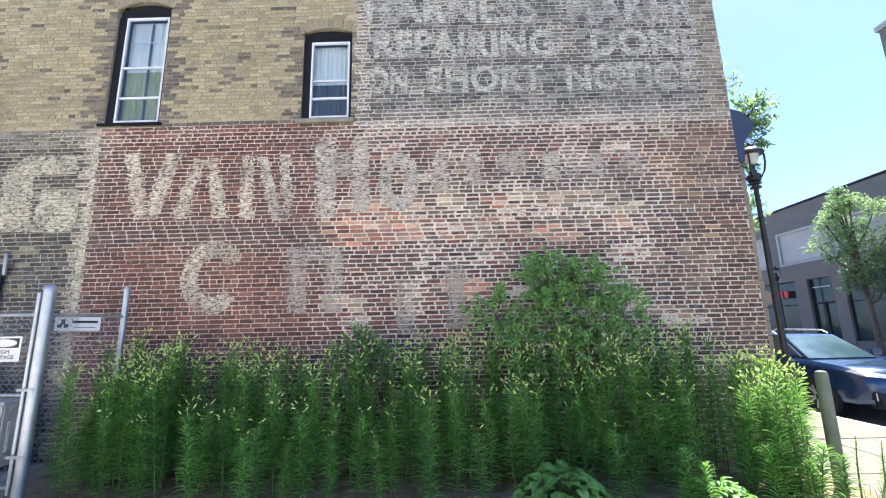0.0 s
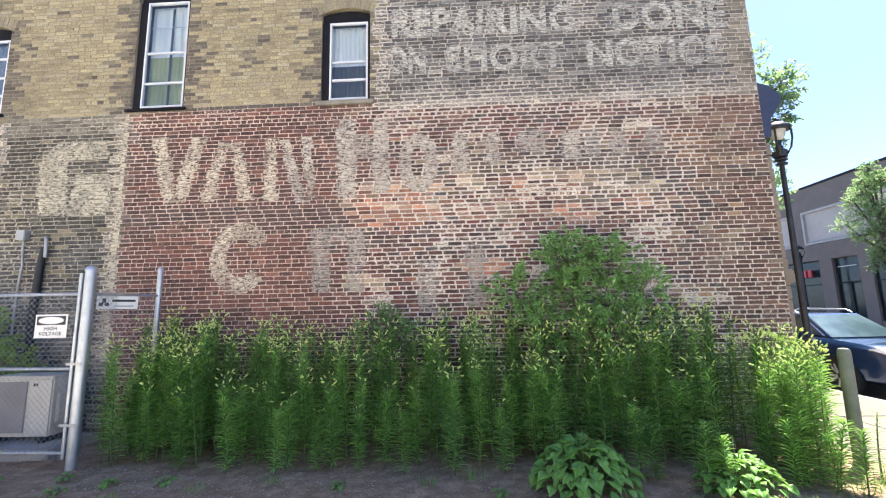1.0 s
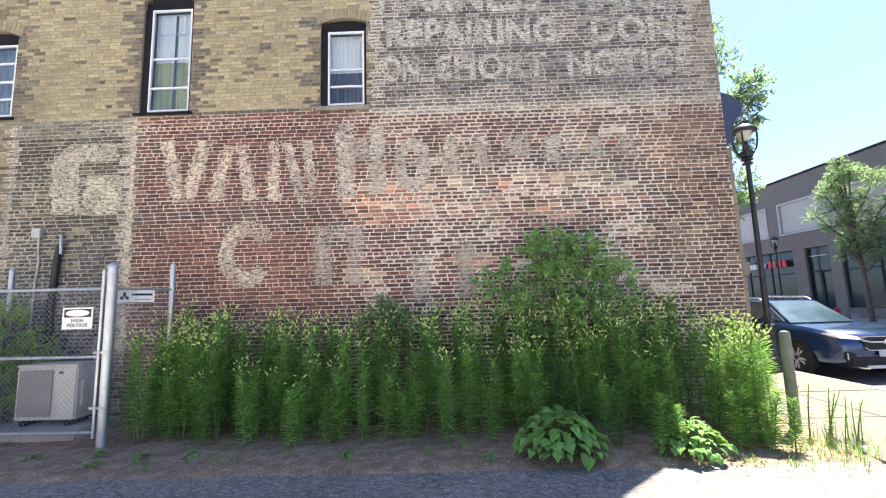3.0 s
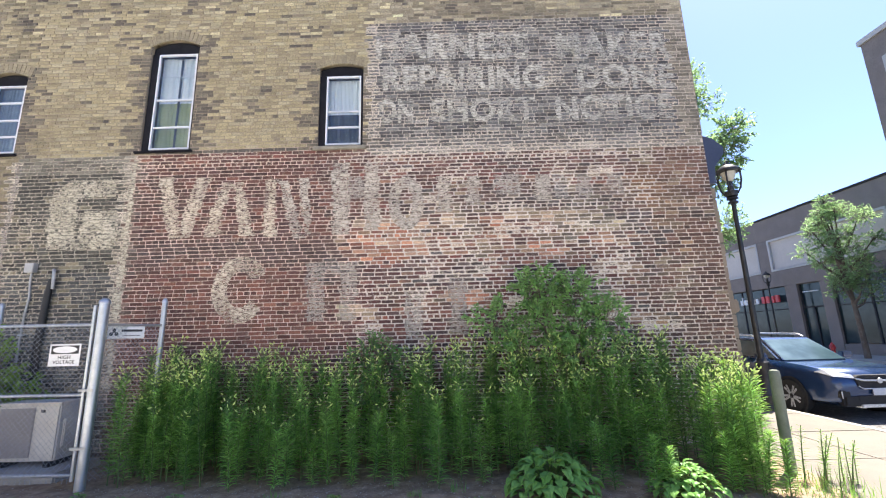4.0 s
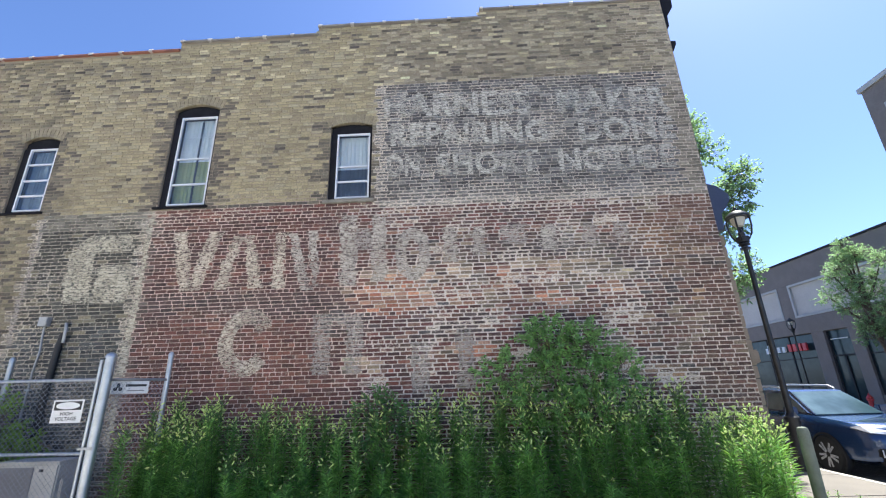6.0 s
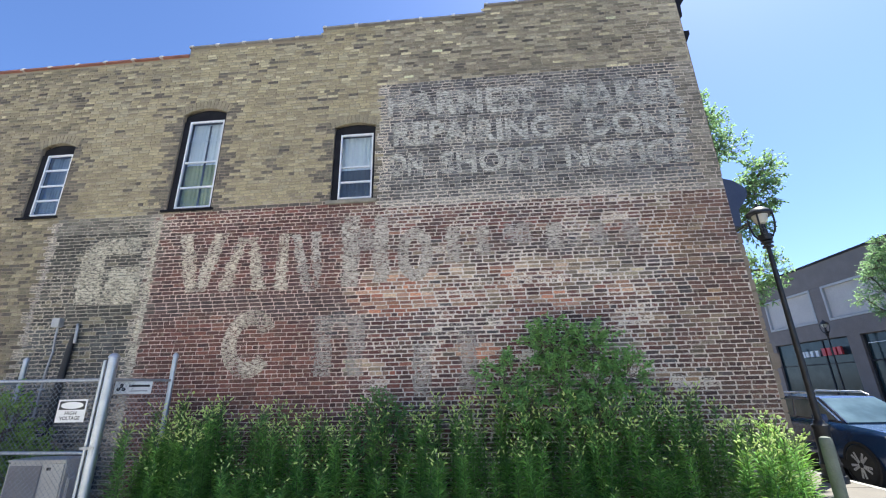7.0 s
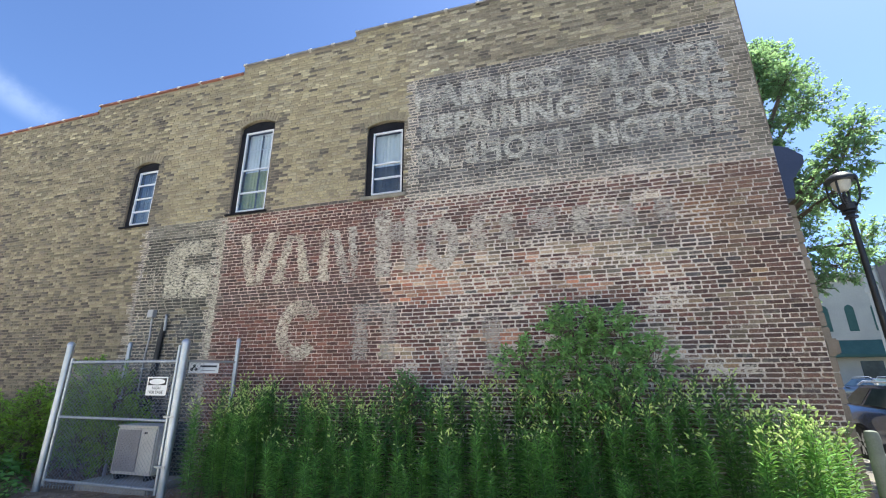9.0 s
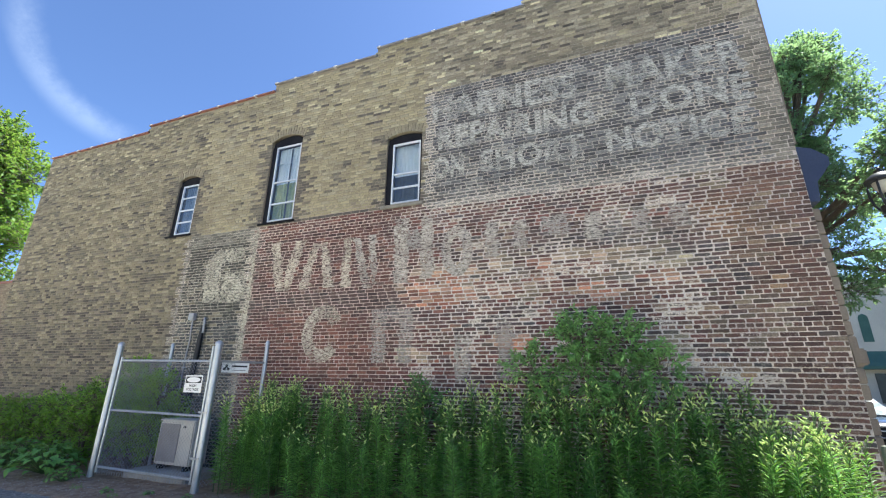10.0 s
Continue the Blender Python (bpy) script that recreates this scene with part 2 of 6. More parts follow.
def paint_material(name, colour, cover, rest=0.22):
    """Sign paint worn away in blots and thin over the mortar joints."""
    k = Nodes(name)
    co = k.where()
    sep = k.n("SeparateXYZ")
    k.link(co, sep.inputs[0])
    row = k.maths("FRACT", k.maths("DIVIDE", sep.outputs[2], COURSE))
    face = k.maths("MULTIPLY", k.ramp(row, 0.05, 0.14), k.ramp(row, 0.86, 0.95, 1.0, 0.0))
    wear = k.ramp(k.noise(19, 7, co, stretch=(0.6, 1, 1.2), rough=0.8), 0.46, 0.57, 1.0, rest)
    large = k.ramp(k.noise(2.2, 4, co), 0.40, 0.68, 1.15, 0.45 + rest * 0.6)
    alpha = k.maths("MULTIPLY", k.maths("MULTIPLY", wear, large), k.maths("ADD", k.maths("MULTIPLY", face, 0.45), 0.55))
    alpha = k.maths("MINIMUM", k.maths("MULTIPLY", alpha, cover), 0.95)
    grain = k.noise(55, 4, co)
    col = k.mix(k.ramp(grain, 0.35, 0.7, 0, 0.6), colour, tuple(c * 0.5 for c in colour))
    col = k.mix(k.ramp(k.noise(33, 6, co, rough=0.85), 0.60, 0.68, 0, 0.45), col, (0.8, 0.76, 0.68))
    m = k.done(col, 0.9)
    k.link(alpha, k.bsdf.inputs["Alpha"])
    return m


def glass_material(name, tint=(0.9, 0.95, 0.95), rough=0.02):
    k = Nodes(name)
    k.bsdf.inputs["Transmission Weight"].default_value = 1.0
    k.bsdf.inputs["IOR"].default_value = 1.5
    return k.done(tint, rough)


def asphalt_material(name, base, pale):
    k = Nodes(name)
    co = k.where()
    stone = k.n("TexVoronoi", Scale=55.0)
    k.link(co, stone.inputs["Vector"])
    col = k.mix(k.ramp(k.noise(1.1, 6, co), 0.35, 0.7, 0, 0.9), base, pale)
    speck = k.noise(16, 8, co, stretch=(1, 1.6, 1), rough=0.85)
    col = k.mix(k.ramp(speck, 0.5, 0.62, 0.0, 0.85), col, (0.56, 0.545, 0.515))
    col = k.mix(k.ramp(speck, 0.42, 0.5, 0.55, 0.0), col, (0.07, 0.07, 0.072))
    col = k.mix(k.ramp(stone.outputs["Distance"], 0.1, 0.6, 0.0, 0.5), col, (0.05, 0.05, 0.052))
    crack = k.n("TexVoronoi", Scale=0.55)
    crack.feature = "DISTANCE_TO_EDGE"
    mp = k.n("VectorMath")
    warp = k.n("TexNoise", Scale=2.2, Detail=4.0)
    k.link(co, warp.inputs["Vector"])
    k.link(co, mp.inputs[0])
    k.link(warp.outputs["Color"], mp.inputs[1])
    k.link(mp.outputs[0], crack.inputs["Vector"])
    line = k.ramp(crack.outputs["Distance"], 0.003, 0.010, 0.4, 0.0)
    col = k.mix(line, col, (0.02, 0.02, 0.02))
    k.bump(stone.outputs["Distance"], 0.5, 0.006)
    return k.done(col, 0.88)


M = {
    "dim_curtain": surface("blue_grey_curtain", (0.22, 0.26, 0.30), (0.32, 0.36, 0.40), 3, 40, 0.9),
    # made-up pale ground, bright enough to throw sunlight back at the brick wall
    "bounce_lot": surface("bounce_lot_concrete", (0.68, 0.63, 0.55), (0.58, 0.54, 0.47), 0.8, 60, 0.9),
    "collar": surface("pale_tile_collar", (0.5, 0.48, 0.46), (0.36, 0.33, 0.31), 6, 60, 0.7),
    "brick": brick_material(),
    "mortar": mortar_material(),
    "asphalt": asphalt_material("lot_asphalt", (0.25, 0.24, 0.215), (0.37, 0.355, 0.325)),
    "road": asphalt_material("road_asphalt", (0.09, 0.088, 0.085), (0.15, 0.147, 0.14)),
    "soil": surface("bed_soil", (0.23, 0.155, 0.10), (0.42, 0.31, 0.215), 6.0, 22, 0.97, 0, 0.9, 0.02),
    "concrete": surface("pavement_concrete", (0.19, 0.168, 0.138), (0.14, 0.125, 0.106), 1.2, 90, 0.9, 0, 0.3, 0.003),
    "kerbstone": surface("kerb_concrete", (0.42, 0.40, 0.36), (0.30, 0.28, 0.25), 2.0, 80, 0.9, 0, 0.3, 0.004),
    "earth": surface("far_ground", (0.12, 0.12, 0.10), (0.10, 0.12, 0.06), 0.2, 8, 0.95, 0, 0.2, 0.02),
    "stone": surface("sill_stone", (0.27, 0.25, 0.20), (0.15, 0.135, 0.11), 4, 70, 0.9),
    "quoin": surface("quoin_stone", (0.29, 0.235, 0.175), (0.18, 0.145, 0.11), 2.5, 50, 0.9, 0, 0.5, 0.006),
    "white": surface("white_window_frame", (0.70, 0.72, 0.75), (0.58, 0.60, 0.63), 5, 90, 0.4, 0, 0.05, 0.001, 0.4),
    "dark_wood": surface("black_painted_wood", (0.009, 0.009, 0.012), (0.018, 0.018, 0.022), 5, 90, 0.8),
    # curtain cloth painted near white to carry the upper panes' sky reflection
    "curtain": surface("pale_curtain_reflection", (0.84, 0.86, 0.86), (0.70, 0.74, 0.76), 3, 40, 0.9, 0, 0.1),
    "green_blind": surface("green_curtain", (0.36, 0.39, 0.20), (0.48, 0.50, 0.30), 3, 40, 0.9),
    "screen": surface("grey_insect_screen", (0.10, 0.11, 0.12), (0.15, 0.16, 0.17), 3, 120, 0.7),
    "terracotta": surface("terracotta_coping", (0.29, 0.12, 0.09), (0.21, 0.10, 0.08), 3, 60, 0.7),
    "grey_tile": surface("grey_coping", (0.25, 0.24, 0.23), (0.17, 0.15, 0.14), 3, 60, 0.7),
    "navy": surface("navy_painted_cornice", (0.028, 0.038, 0.075), (0.045, 0.055, 0.095), 2, 60, 0.5),
    "galv": surface("galvanised_steel", (0.52, 0.56, 0.60), (0.42, 0.45, 0.48), 8, 120, 0.42, 0.75, 0.05, 0.001),
    "wire": surface("chain_link_wire", (0.42, 0.45, 0.48), (0.30, 0.32, 0.33), 12, 120, 0.45, 0.7, 0.05, 0.001),
    "conduit": surface("grey_conduit", (0.45, 0.46, 0.46), (0.34, 0.34, 0.34), 6, 90, 0.5, 0.4),
    "black_pipe": surface("black_pipe", (0.012, 0.012, 0.013), (0.022, 0.022, 0.023), 5, 80, 0.5),
    "ac_white": surface("beige_sheet_metal", (0.62, 0.60, 0.55), (0.50, 0.47, 0.42), 3, 70, 0.5, 0, 0.05, 0.001),
    "ac_grey": surface("grey_fan_grille", (0.26, 0.25, 0.26), (0.34, 0.32, 0.33), 3, 70, 0.6),
    "sign_white": surface("white_sign_sheet", (0.80, 0.80, 0.78), (0.70, 0.70, 0.68), 6, 90, 0.45, 0, 0.03, 0.001, 0.4),
    "sign_black": surface("black_sign_ink", (0.015, 0.015, 0.017), (0.03, 0.03, 0.03), 6, 90, 0.5),
    "post_wood": surface("green_grey_post", (0.22, 0.24, 0.19), (0.14, 0.155, 0.12), 4, 70, 0.9, 0, 0.5, 0.005),
    "lamp_black": surface("black_lamp_paint", (0.022, 0.024, 0.028), (0.045, 0.047, 0.05), 5, 90, 0.42, 0.2, 0.1, 0.002),
    "lamp_glass": surface("milky_lamp_globe", (0.70, 0.68, 0.58), (0.60, 0.58, 0.50), 6, 80, 0.35),
    "glass": glass_material("window_glass"),
    "store_grey": surface("dark_grey_render", (0.21, 0.178, 0.158), (0.245, 0.21, 0.19), 1.5, 20, 0.85),
    "store_panel": surface("pale_panel", (0.60, 0.55, 0.50), (0.53, 0.485, 0.44), 0.8, 20, 0.85),
    "store_frame": surface("light_trim", (0.52, 0.51, 0.49), (0.44, 0.43, 0.42), 1.5, 20, 0.8),
    "store_glass": surface("dark_shop_glass", (0.02, 0.035, 0.04), (0.05, 0.075, 0.08), 0.7, 3, 0.06, 0, 0.0, 0.001),
    "cream_render": surface("cream_facade", (0.58, 0.55, 0.46), (0.48, 0.45, 0.38), 0.5, 10, 0.9),
    "green_awning": surface("green_awning_cloth", (0.05, 0.12, 0.10), (0.07, 0.15, 0.12), 1, 20, 0.85),
    "red": surface("red_paint", (0.55, 0.03, 0.035), (0.42, 0.03, 0.03), 5, 60, 0.4),
    "sign_red": surface("red_shop_letters", (0.62, 0.05, 0.06), (0.50, 0.04, 0.05), 3, 40, 0.4),
    "bark": surface("tree_bark", (0.12, 0.09, 0.065), (0.19, 0.155, 0.12), 5, 35, 0.95, 0, 0.8, 0.02),
    "lily": leaf_material("lily_leaf", (0.018, 0.10, 0.03), (0.44, 0.86, 0.21), 0.42, 0.30, (0.44, 0.64, 0.08), 1.5),
    "stem": surface("green_stem", (0.09, 0.16, 0.045), (0.13, 0.15, 0.06), 8, 60, 0.6),
    "bud": leaf_material("pale_flower_bud", (0.52, 0.68, 0.17), (0.78, 0.88, 0.36), 0.5, 0.2),
    "shrub": leaf_material("shrub_leaf", (0.035, 0.14, 0.05), (0.42, 0.74, 0.25), 0.42, 0.32, (0.42, 0.62, 0.10), 1.5),
    "hedge": leaf_material("hedge_leaf", (0.07, 0.20, 0.03), (0.36, 0.60, 0.10), 0.42, 0.36),
    "hosta": leaf_material("hosta_leaf", (0.11, 0.285, 0.06), (0.23, 0.43, 0.12), 0.42, 0.22),
    "street_leaf": leaf_material("street_tree_leaf", (0.18, 0.32, 0.14), (0.34, 0.50, 0.26), 0.4, 0.58, (0.40, 0.58, 0.24)),
    "tree_leaf": leaf_material("tree_leaf", (0.10, 0.21, 0.045), (0.17, 0.31, 0.075), 0.5, 0.4),
    "dry": surface("dry_stalk", (0.30, 0.24, 0.13), (0.22, 0.17, 0.09), 8, 60, 0.9),
    "car_blue": surface("blue_car_paint", (0.018, 0.05, 0.135), (0.021, 0.056, 0.15), 1, 90, 0.22, 0.35, 0.0, 0.001),
    "car_black": surface("black_car_plastic", (0.018, 0.018, 0.02), (0.03, 0.03, 0.032), 5, 90, 0.85),
    "car_dark": surface("black_car_paint", (0.012, 0.012, 0.015), (0.015, 0.015, 0.018), 1, 90, 0.22, 0.2, 0.0, 0.001),
    # light blue patches in the base colour paint the sky's reflection on the windscreen
    "car_glass": surface("car_glass_painted_sky", (0.04, 0.075, 0.09), (0.13, 0.20, 0.23), 0.9, 3, 0.02, 0, 0.0, 0.001),
    "chrome": surface("bright_alloy", (0.70, 0.71, 0.73), (0.58, 0.58, 0.60), 8, 90, 0.3, 0.45, 0.0, 0.001),
    "rubber": surface("tyre_rubber", (0.018, 0.018, 0.018), (0.03, 0.03, 0.03), 8, 90, 0.85),
    "headlight": surface("clear_headlight", (0.78, 0.80, 0.83), (0.35, 0.37, 0.40), 9, 60, 0.08, 0.35, 0.0, 0.001),
    "pebble": surface("pale_gravel", (0.45, 0.42, 0.38), (0.28, 0.25, 0.22), 30, 90, 0.9),
    "paint_cream": paint_material("worn_cream_paint", (0.64, 0.555, 0.43), 0.92),
    "paint_side": paint_material("weathered_grey_cream_paint", (0.58, 0.53, 0.41), 0.95, 0.34),
    "paint_grey": paint_material("worn_grey_paint", (0.55, 0.49, 0.41), 0.92, 0.32),
    "paint_faint": paint_material("faint_grey_paint", (0.52, 0.465, 0.40), 0.58, 0.3),
    "paint_sign": paint_material("pale_sign_paint", (0.59, 0.565, 0.49), 0.82, 0.42),
    "plate": surface("number_plate", (0.6, 0.62, 0.65), (0.5, 0.52, 0.55), 9, 60, 0.4),
}

for name in ("car_blue", "car_dark"):
    M[name].node_tree.nodes["Principled BSDF"].inputs["Coat Weight"].default_value = 0.8
M["dark_wood"].node_tree.nodes["Principled BSDF"].inputs["Specular IOR Level"].default_value = 0.2
M["store_glass"].node_tree.nodes["Principled BSDF"].inputs["Specular IOR Level"].default_value = 0.4

# ---- ground ----
tagged(part("ground", Geo().box(-600, 600, -600, 900, -1.0, -0.20), M["earth"]), "flat open ground reaching the horizon", "ground", kind="structure")
tagged(part("lot", Geo().box(-40, 4.15, 3.3, 7.2, -0.5, -0.02), M["asphalt"]), "worn cracked grey asphalt beside the planting bed", "asphalt", kind="structure")
# unseen rear half of the lot, added as a reflector for the wall
tagged(part("lot_rear_bounce", Geo().box(-40, 4.15, -25, 3.3, -0.5, -0.02), M["bounce_lot"]), "unseen pale lot surface added to bounce sunlight onto the wall", "concrete", kind="structure")
# invented wall out of view; its sunlit face brightens the brick wall opposite
tagged(part("wall_across_bounce", Geo().box(-40, 3.9, -16.3, -16.0, -0.5, 9.0), M["cream_render"]), "plain unseen pale wall added to bounce sunlight across the lot", "wall", kind="structure")
tagged(part("road", Geo().box(7.25, 20.5, -120, 160, -0.6, -0.14), M["road"]), "dark asphalt street beside the pavement", "road", kind="structure")
pave = tagged(part("pavement", Geo().box(4.15, 7.08, -60, 120, -0.5, -0.035), M["kerbstone"]), "pale concrete pavement along the street", "pavement", kind="structure")
tagged(part("pavement_far", Geo().box(20.7, 24.0, -60, 160, -0.5, 0.0), M["kerbstone"]), "concrete pavement across the street", "pavement", kind="structure")
tagged(part("kerb", Geo().box(7.08, 7.25, -60, 120, -0.5, -0.003), M["kerbstone"], bevel=0.02), "concrete kerb along the street", "kerb", kind="structure")
tagged(part("kerb_far", Geo().box(20.5, 20.7, -60, 160, -0.5, 0.0), M["kerbstone"], bevel=0.02), "concrete kerb across the street", "kerb", kind="structure")


def soil_height(x, y):
    h = 0.02 * noise.noise((x * 1.3, y * 1.3, 2)) + 0.012 * noise.noise((x * 6, y * 6, 5)) + 0.008 * noise.noise((x * 19, y * 19, 8))
    edge = min(1.0, max(0.0, (y - 4.62 - 0.06 * noise.noise((x * 1.5, 0, 3)) - 0.03 * noise.noise((x * 7, 0, 4))) / 0.22))
    side = min(1.0, max(0.0, (4.5 - x + 0.1 * noise.noise((y * 2, 1, 0))) / 0.2))
    return -0.06 + (0.06 + h) * min(edge, side) + 0.03 * edge * max(0, (y - 5.5) / 1.5)


g = Geo()
nx, ny = 300, 56
for j in range(ny + 1):
    for i in range(nx + 1):
        x, y = -13.5 + 18.1 * i / nx, 4.5 + 2.52 * j / ny
        g.v.append((x, y, soil_height(x, y)))
g.f = [(j * (nx + 1) + i, j * (nx + 1) + i + 1, (j + 1) * (nx + 1) + i + 1, (j + 1) * (nx + 1) + i) for j in range(ny) for i in range(nx)]
tagged(part("soil_bed", g, M["soil"], smooth=True), "dark bare soil of the planting bed", "soil", kind="structure")

# ---- the brick wall ----
WX0, WX1, WY = -14.38, 4.585, 7.0
STEPS = [(-14.38, 8.36), (-9.9, 8.56), (-5.4, 8.76), (-2.5, 8.96), (0.87, 9.18)]
OPEN = [  # left, right, sill, spring of the arch, crown
    (-8.15, -7.43, 5.02, 6.53, 6.63),
    (-5.22, -4.34, 5.00, 7.08, 7.20),
    (-2.10, -1.31, 4.99, 6.52, 6.60),
]


def top_at(x):
    return [z for x0, z in STEPS if x >= x0 - 1e-6][-1]


def arch_at(o, x):
    u = (2 * x - o[0] - o[1]) / (o[1] - o[0])
    return o[3] + (o[4] - o[3]) * (1 - min(1, abs(u)) ** 2)


core = Geo()
cuts = sorted({WX0, WX1} | {x for x, _ in STEPS} | {o[0] for o in OPEN} | {o[1] for o in OPEN})
for a, b in zip(cuts, cuts[1:]):
    hole = [o for o in OPEN if o[0] - 1e-6 <= a and b <= o[1] + 1e-6]
    top = top_at(a)
    if hole:
        core.box(a, b, WY + 0.009, WY + 0.36, -0.4, hole[0][2])
        core.box(a, b, WY + 0.009, WY + 0.36, hole[0][4] + 0.005, top)
    else:
        core.box(a, b, WY + 0.009, WY + 0.36, -0.4, top)
wall = tagged(part("wall_south", core, M["mortar"]), "tall old brick side wall with worn painted signs", "wall", kind="structure")

DARK = (0.075, 0.07, 0.062)


def blend(a, b, f):
    return tuple(p + (q - p) * f for p, q in zip(a, b))


def fbm(x, z, s, seed):
    return noise.noise((x * s, z * s, seed)) + 0.5 * noise.noise((x * s * 2.1, z * s * 2.1, seed + 9))


def ease(v, a, b):
    t = min(1.0, max(0.0, (v - a) / (b - a)))
    return t * t * (3 - 2 * t)


# blots on the worn field: middle, half width and half height
ORANGE = [(-1.5, 3.29, 0.3, 0.13), (-0.7, 3.17, 0.42, 0.25), (-0.84, 3.5, 0.21, 0.09), (1.62, 3.1, 0.2, 0.13), (0.88, 3.56, 0.15, 0.1),
          (-1.31, 3.05, 0.28, 0.08), (1.94, 3.01, 0.18, 0.08), (2.84, 3.2, 0.37, 0.1), (2.73, 1.97, 0.25, 0.09), (0.42, 2.3, 0.36, 0.13)]
CREAM = [(-1.17, 3.57, 0.25, 0.13), (-0.42, 3.61, 0.36, 0.13), (0.06, 3.79, 0.21, 0.09), (0.24, 3.56, 0.26, 0.13), (1.43, 3.67, 0.38, 0.1),
         (2.19, 3.61, 0.56, 0.12), (-1.47, 2.09, 0.27, 0.14), (-1.15, 2.07, 0.2, 0.09), (-0.33, 3.35, 0.19, 0.08), (2.83, 3.44, 0.37, 0.1)]
SLATE = [(0.67, 3.47, 0.3, 0.09), (-1.85, 2.83, 0.22, 0.22), (-1.25, 2.76, 0.35, 0.15), (2.95, 3.66, 0.47, 0.09), (-0.36, 3.94, 0.29, 0.12),
         (2.03, 3.92, 0.86, 0.16), (-0.47, 2.83, 0.37, 0.13)]
LIME = [(-0.43, 2.11, 0.27, 0.36), (-0.06, 2.68, 0.31, 0.28), (0.63, 2.8, 0.28, 0.19), (3.02, 2.77, 0.36, 0.37), (1.69, 3.38, 0.56, 0.12),
        (-0.75, 4.16, 0.29, 0.21), (2.41, 3.07, 0.65, 0.13), (-1.19, 1.82, 0.18, 0.17), (2.71, 2.51, 0.27, 0.37), (-0.84, 2.52, 0.36, 0.28)]
RUST = [(3.62, 3.98, 0.36, 0.26), (4.3, 3.86, 0.2, 0.05)]
TAN = [(3.76, 3.42, 0.28, 0.1), (3.25, 1.87, 0.3, 0.09), (4.02, 3.02, 0.17, 0.11), (3.08, 2.59, 0.27, 0.28), (3.96, 3.75, 0.38, 0.16)]
BROWN = [(4.19, 2.19, 0.44, 1.01), (4.25, 3.02, 0.33, 0.58), (3.57, 2.21, 0.36, 0.54)]
REDDER = [(-3.98, 2.44, 0.6, 0.7), (-4.15, 2.71, 0.5, 0.4), (-2.75, 2.4, 0.4, 0.4), (-2.7, 1.7, 1.1, 0.38), (-0.75, 1.99, 0.54, 0.23), (0.87, 2.16, 0.54, 0.18), (-0.21, 2.06, 0.36, 0.18)]
BLOTS = [(REDDER, 0.7, 0.8, [(0.34, 0.115, 0.075), (0.27, 0.09, 0.065), (0.40, 0.16, 0.10), (0.20, 0.075, 0.06)]),
         (BROWN, 0.6, 0.7, [(0.12, 0.066, 0.052), (0.17, 0.09, 0.066), (0.23, 0.12, 0.085)]),
         (TAN, 0.65, 0.75, [(0.46, 0.35, 0.22), (0.36, 0.27, 0.18), (0.56, 0.38, 0.20)]),
         (RUST, 0.85, 0.7, [(0.44, 0.23, 0.11), (0.35, 0.20, 0.12), (0.48, 0.27, 0.14)]),
         (SLATE, 0.7, 0.75, [(0.10, 0.115, 0.13), (0.075, 0.07, 0.072), (0.15, 0.15, 0.15)]),
         (CREAM, 0.8, 0.9, [(0.84, 0.75, 0.48), (0.92, 0.79, 0.55), (0.66, 0.59, 0.42)]),
         (ORANGE, 0.75, 0.9, [(0.92, 0.44, 0.25), (0.86, 0.57, 0.37), (0.74, 0.32, 0.19), (0.95, 0.66, 0.46)])]


def near_blot(x, z, blots):
    """How far inside the nearest of some blots a place lies, from 0 at the rim to 1."""
    wob = 0.35 * fbm(x, z, 2.3, 17.0) + 0.3 * fbm(x, z, 6.0, 27.0)
    return max(0.0, max(1 - ((x - a) / (1.15 * w)) ** 2 - ((z - b) / (1.15 * h)) ** 2 + wob for a, b, w, h in blots))


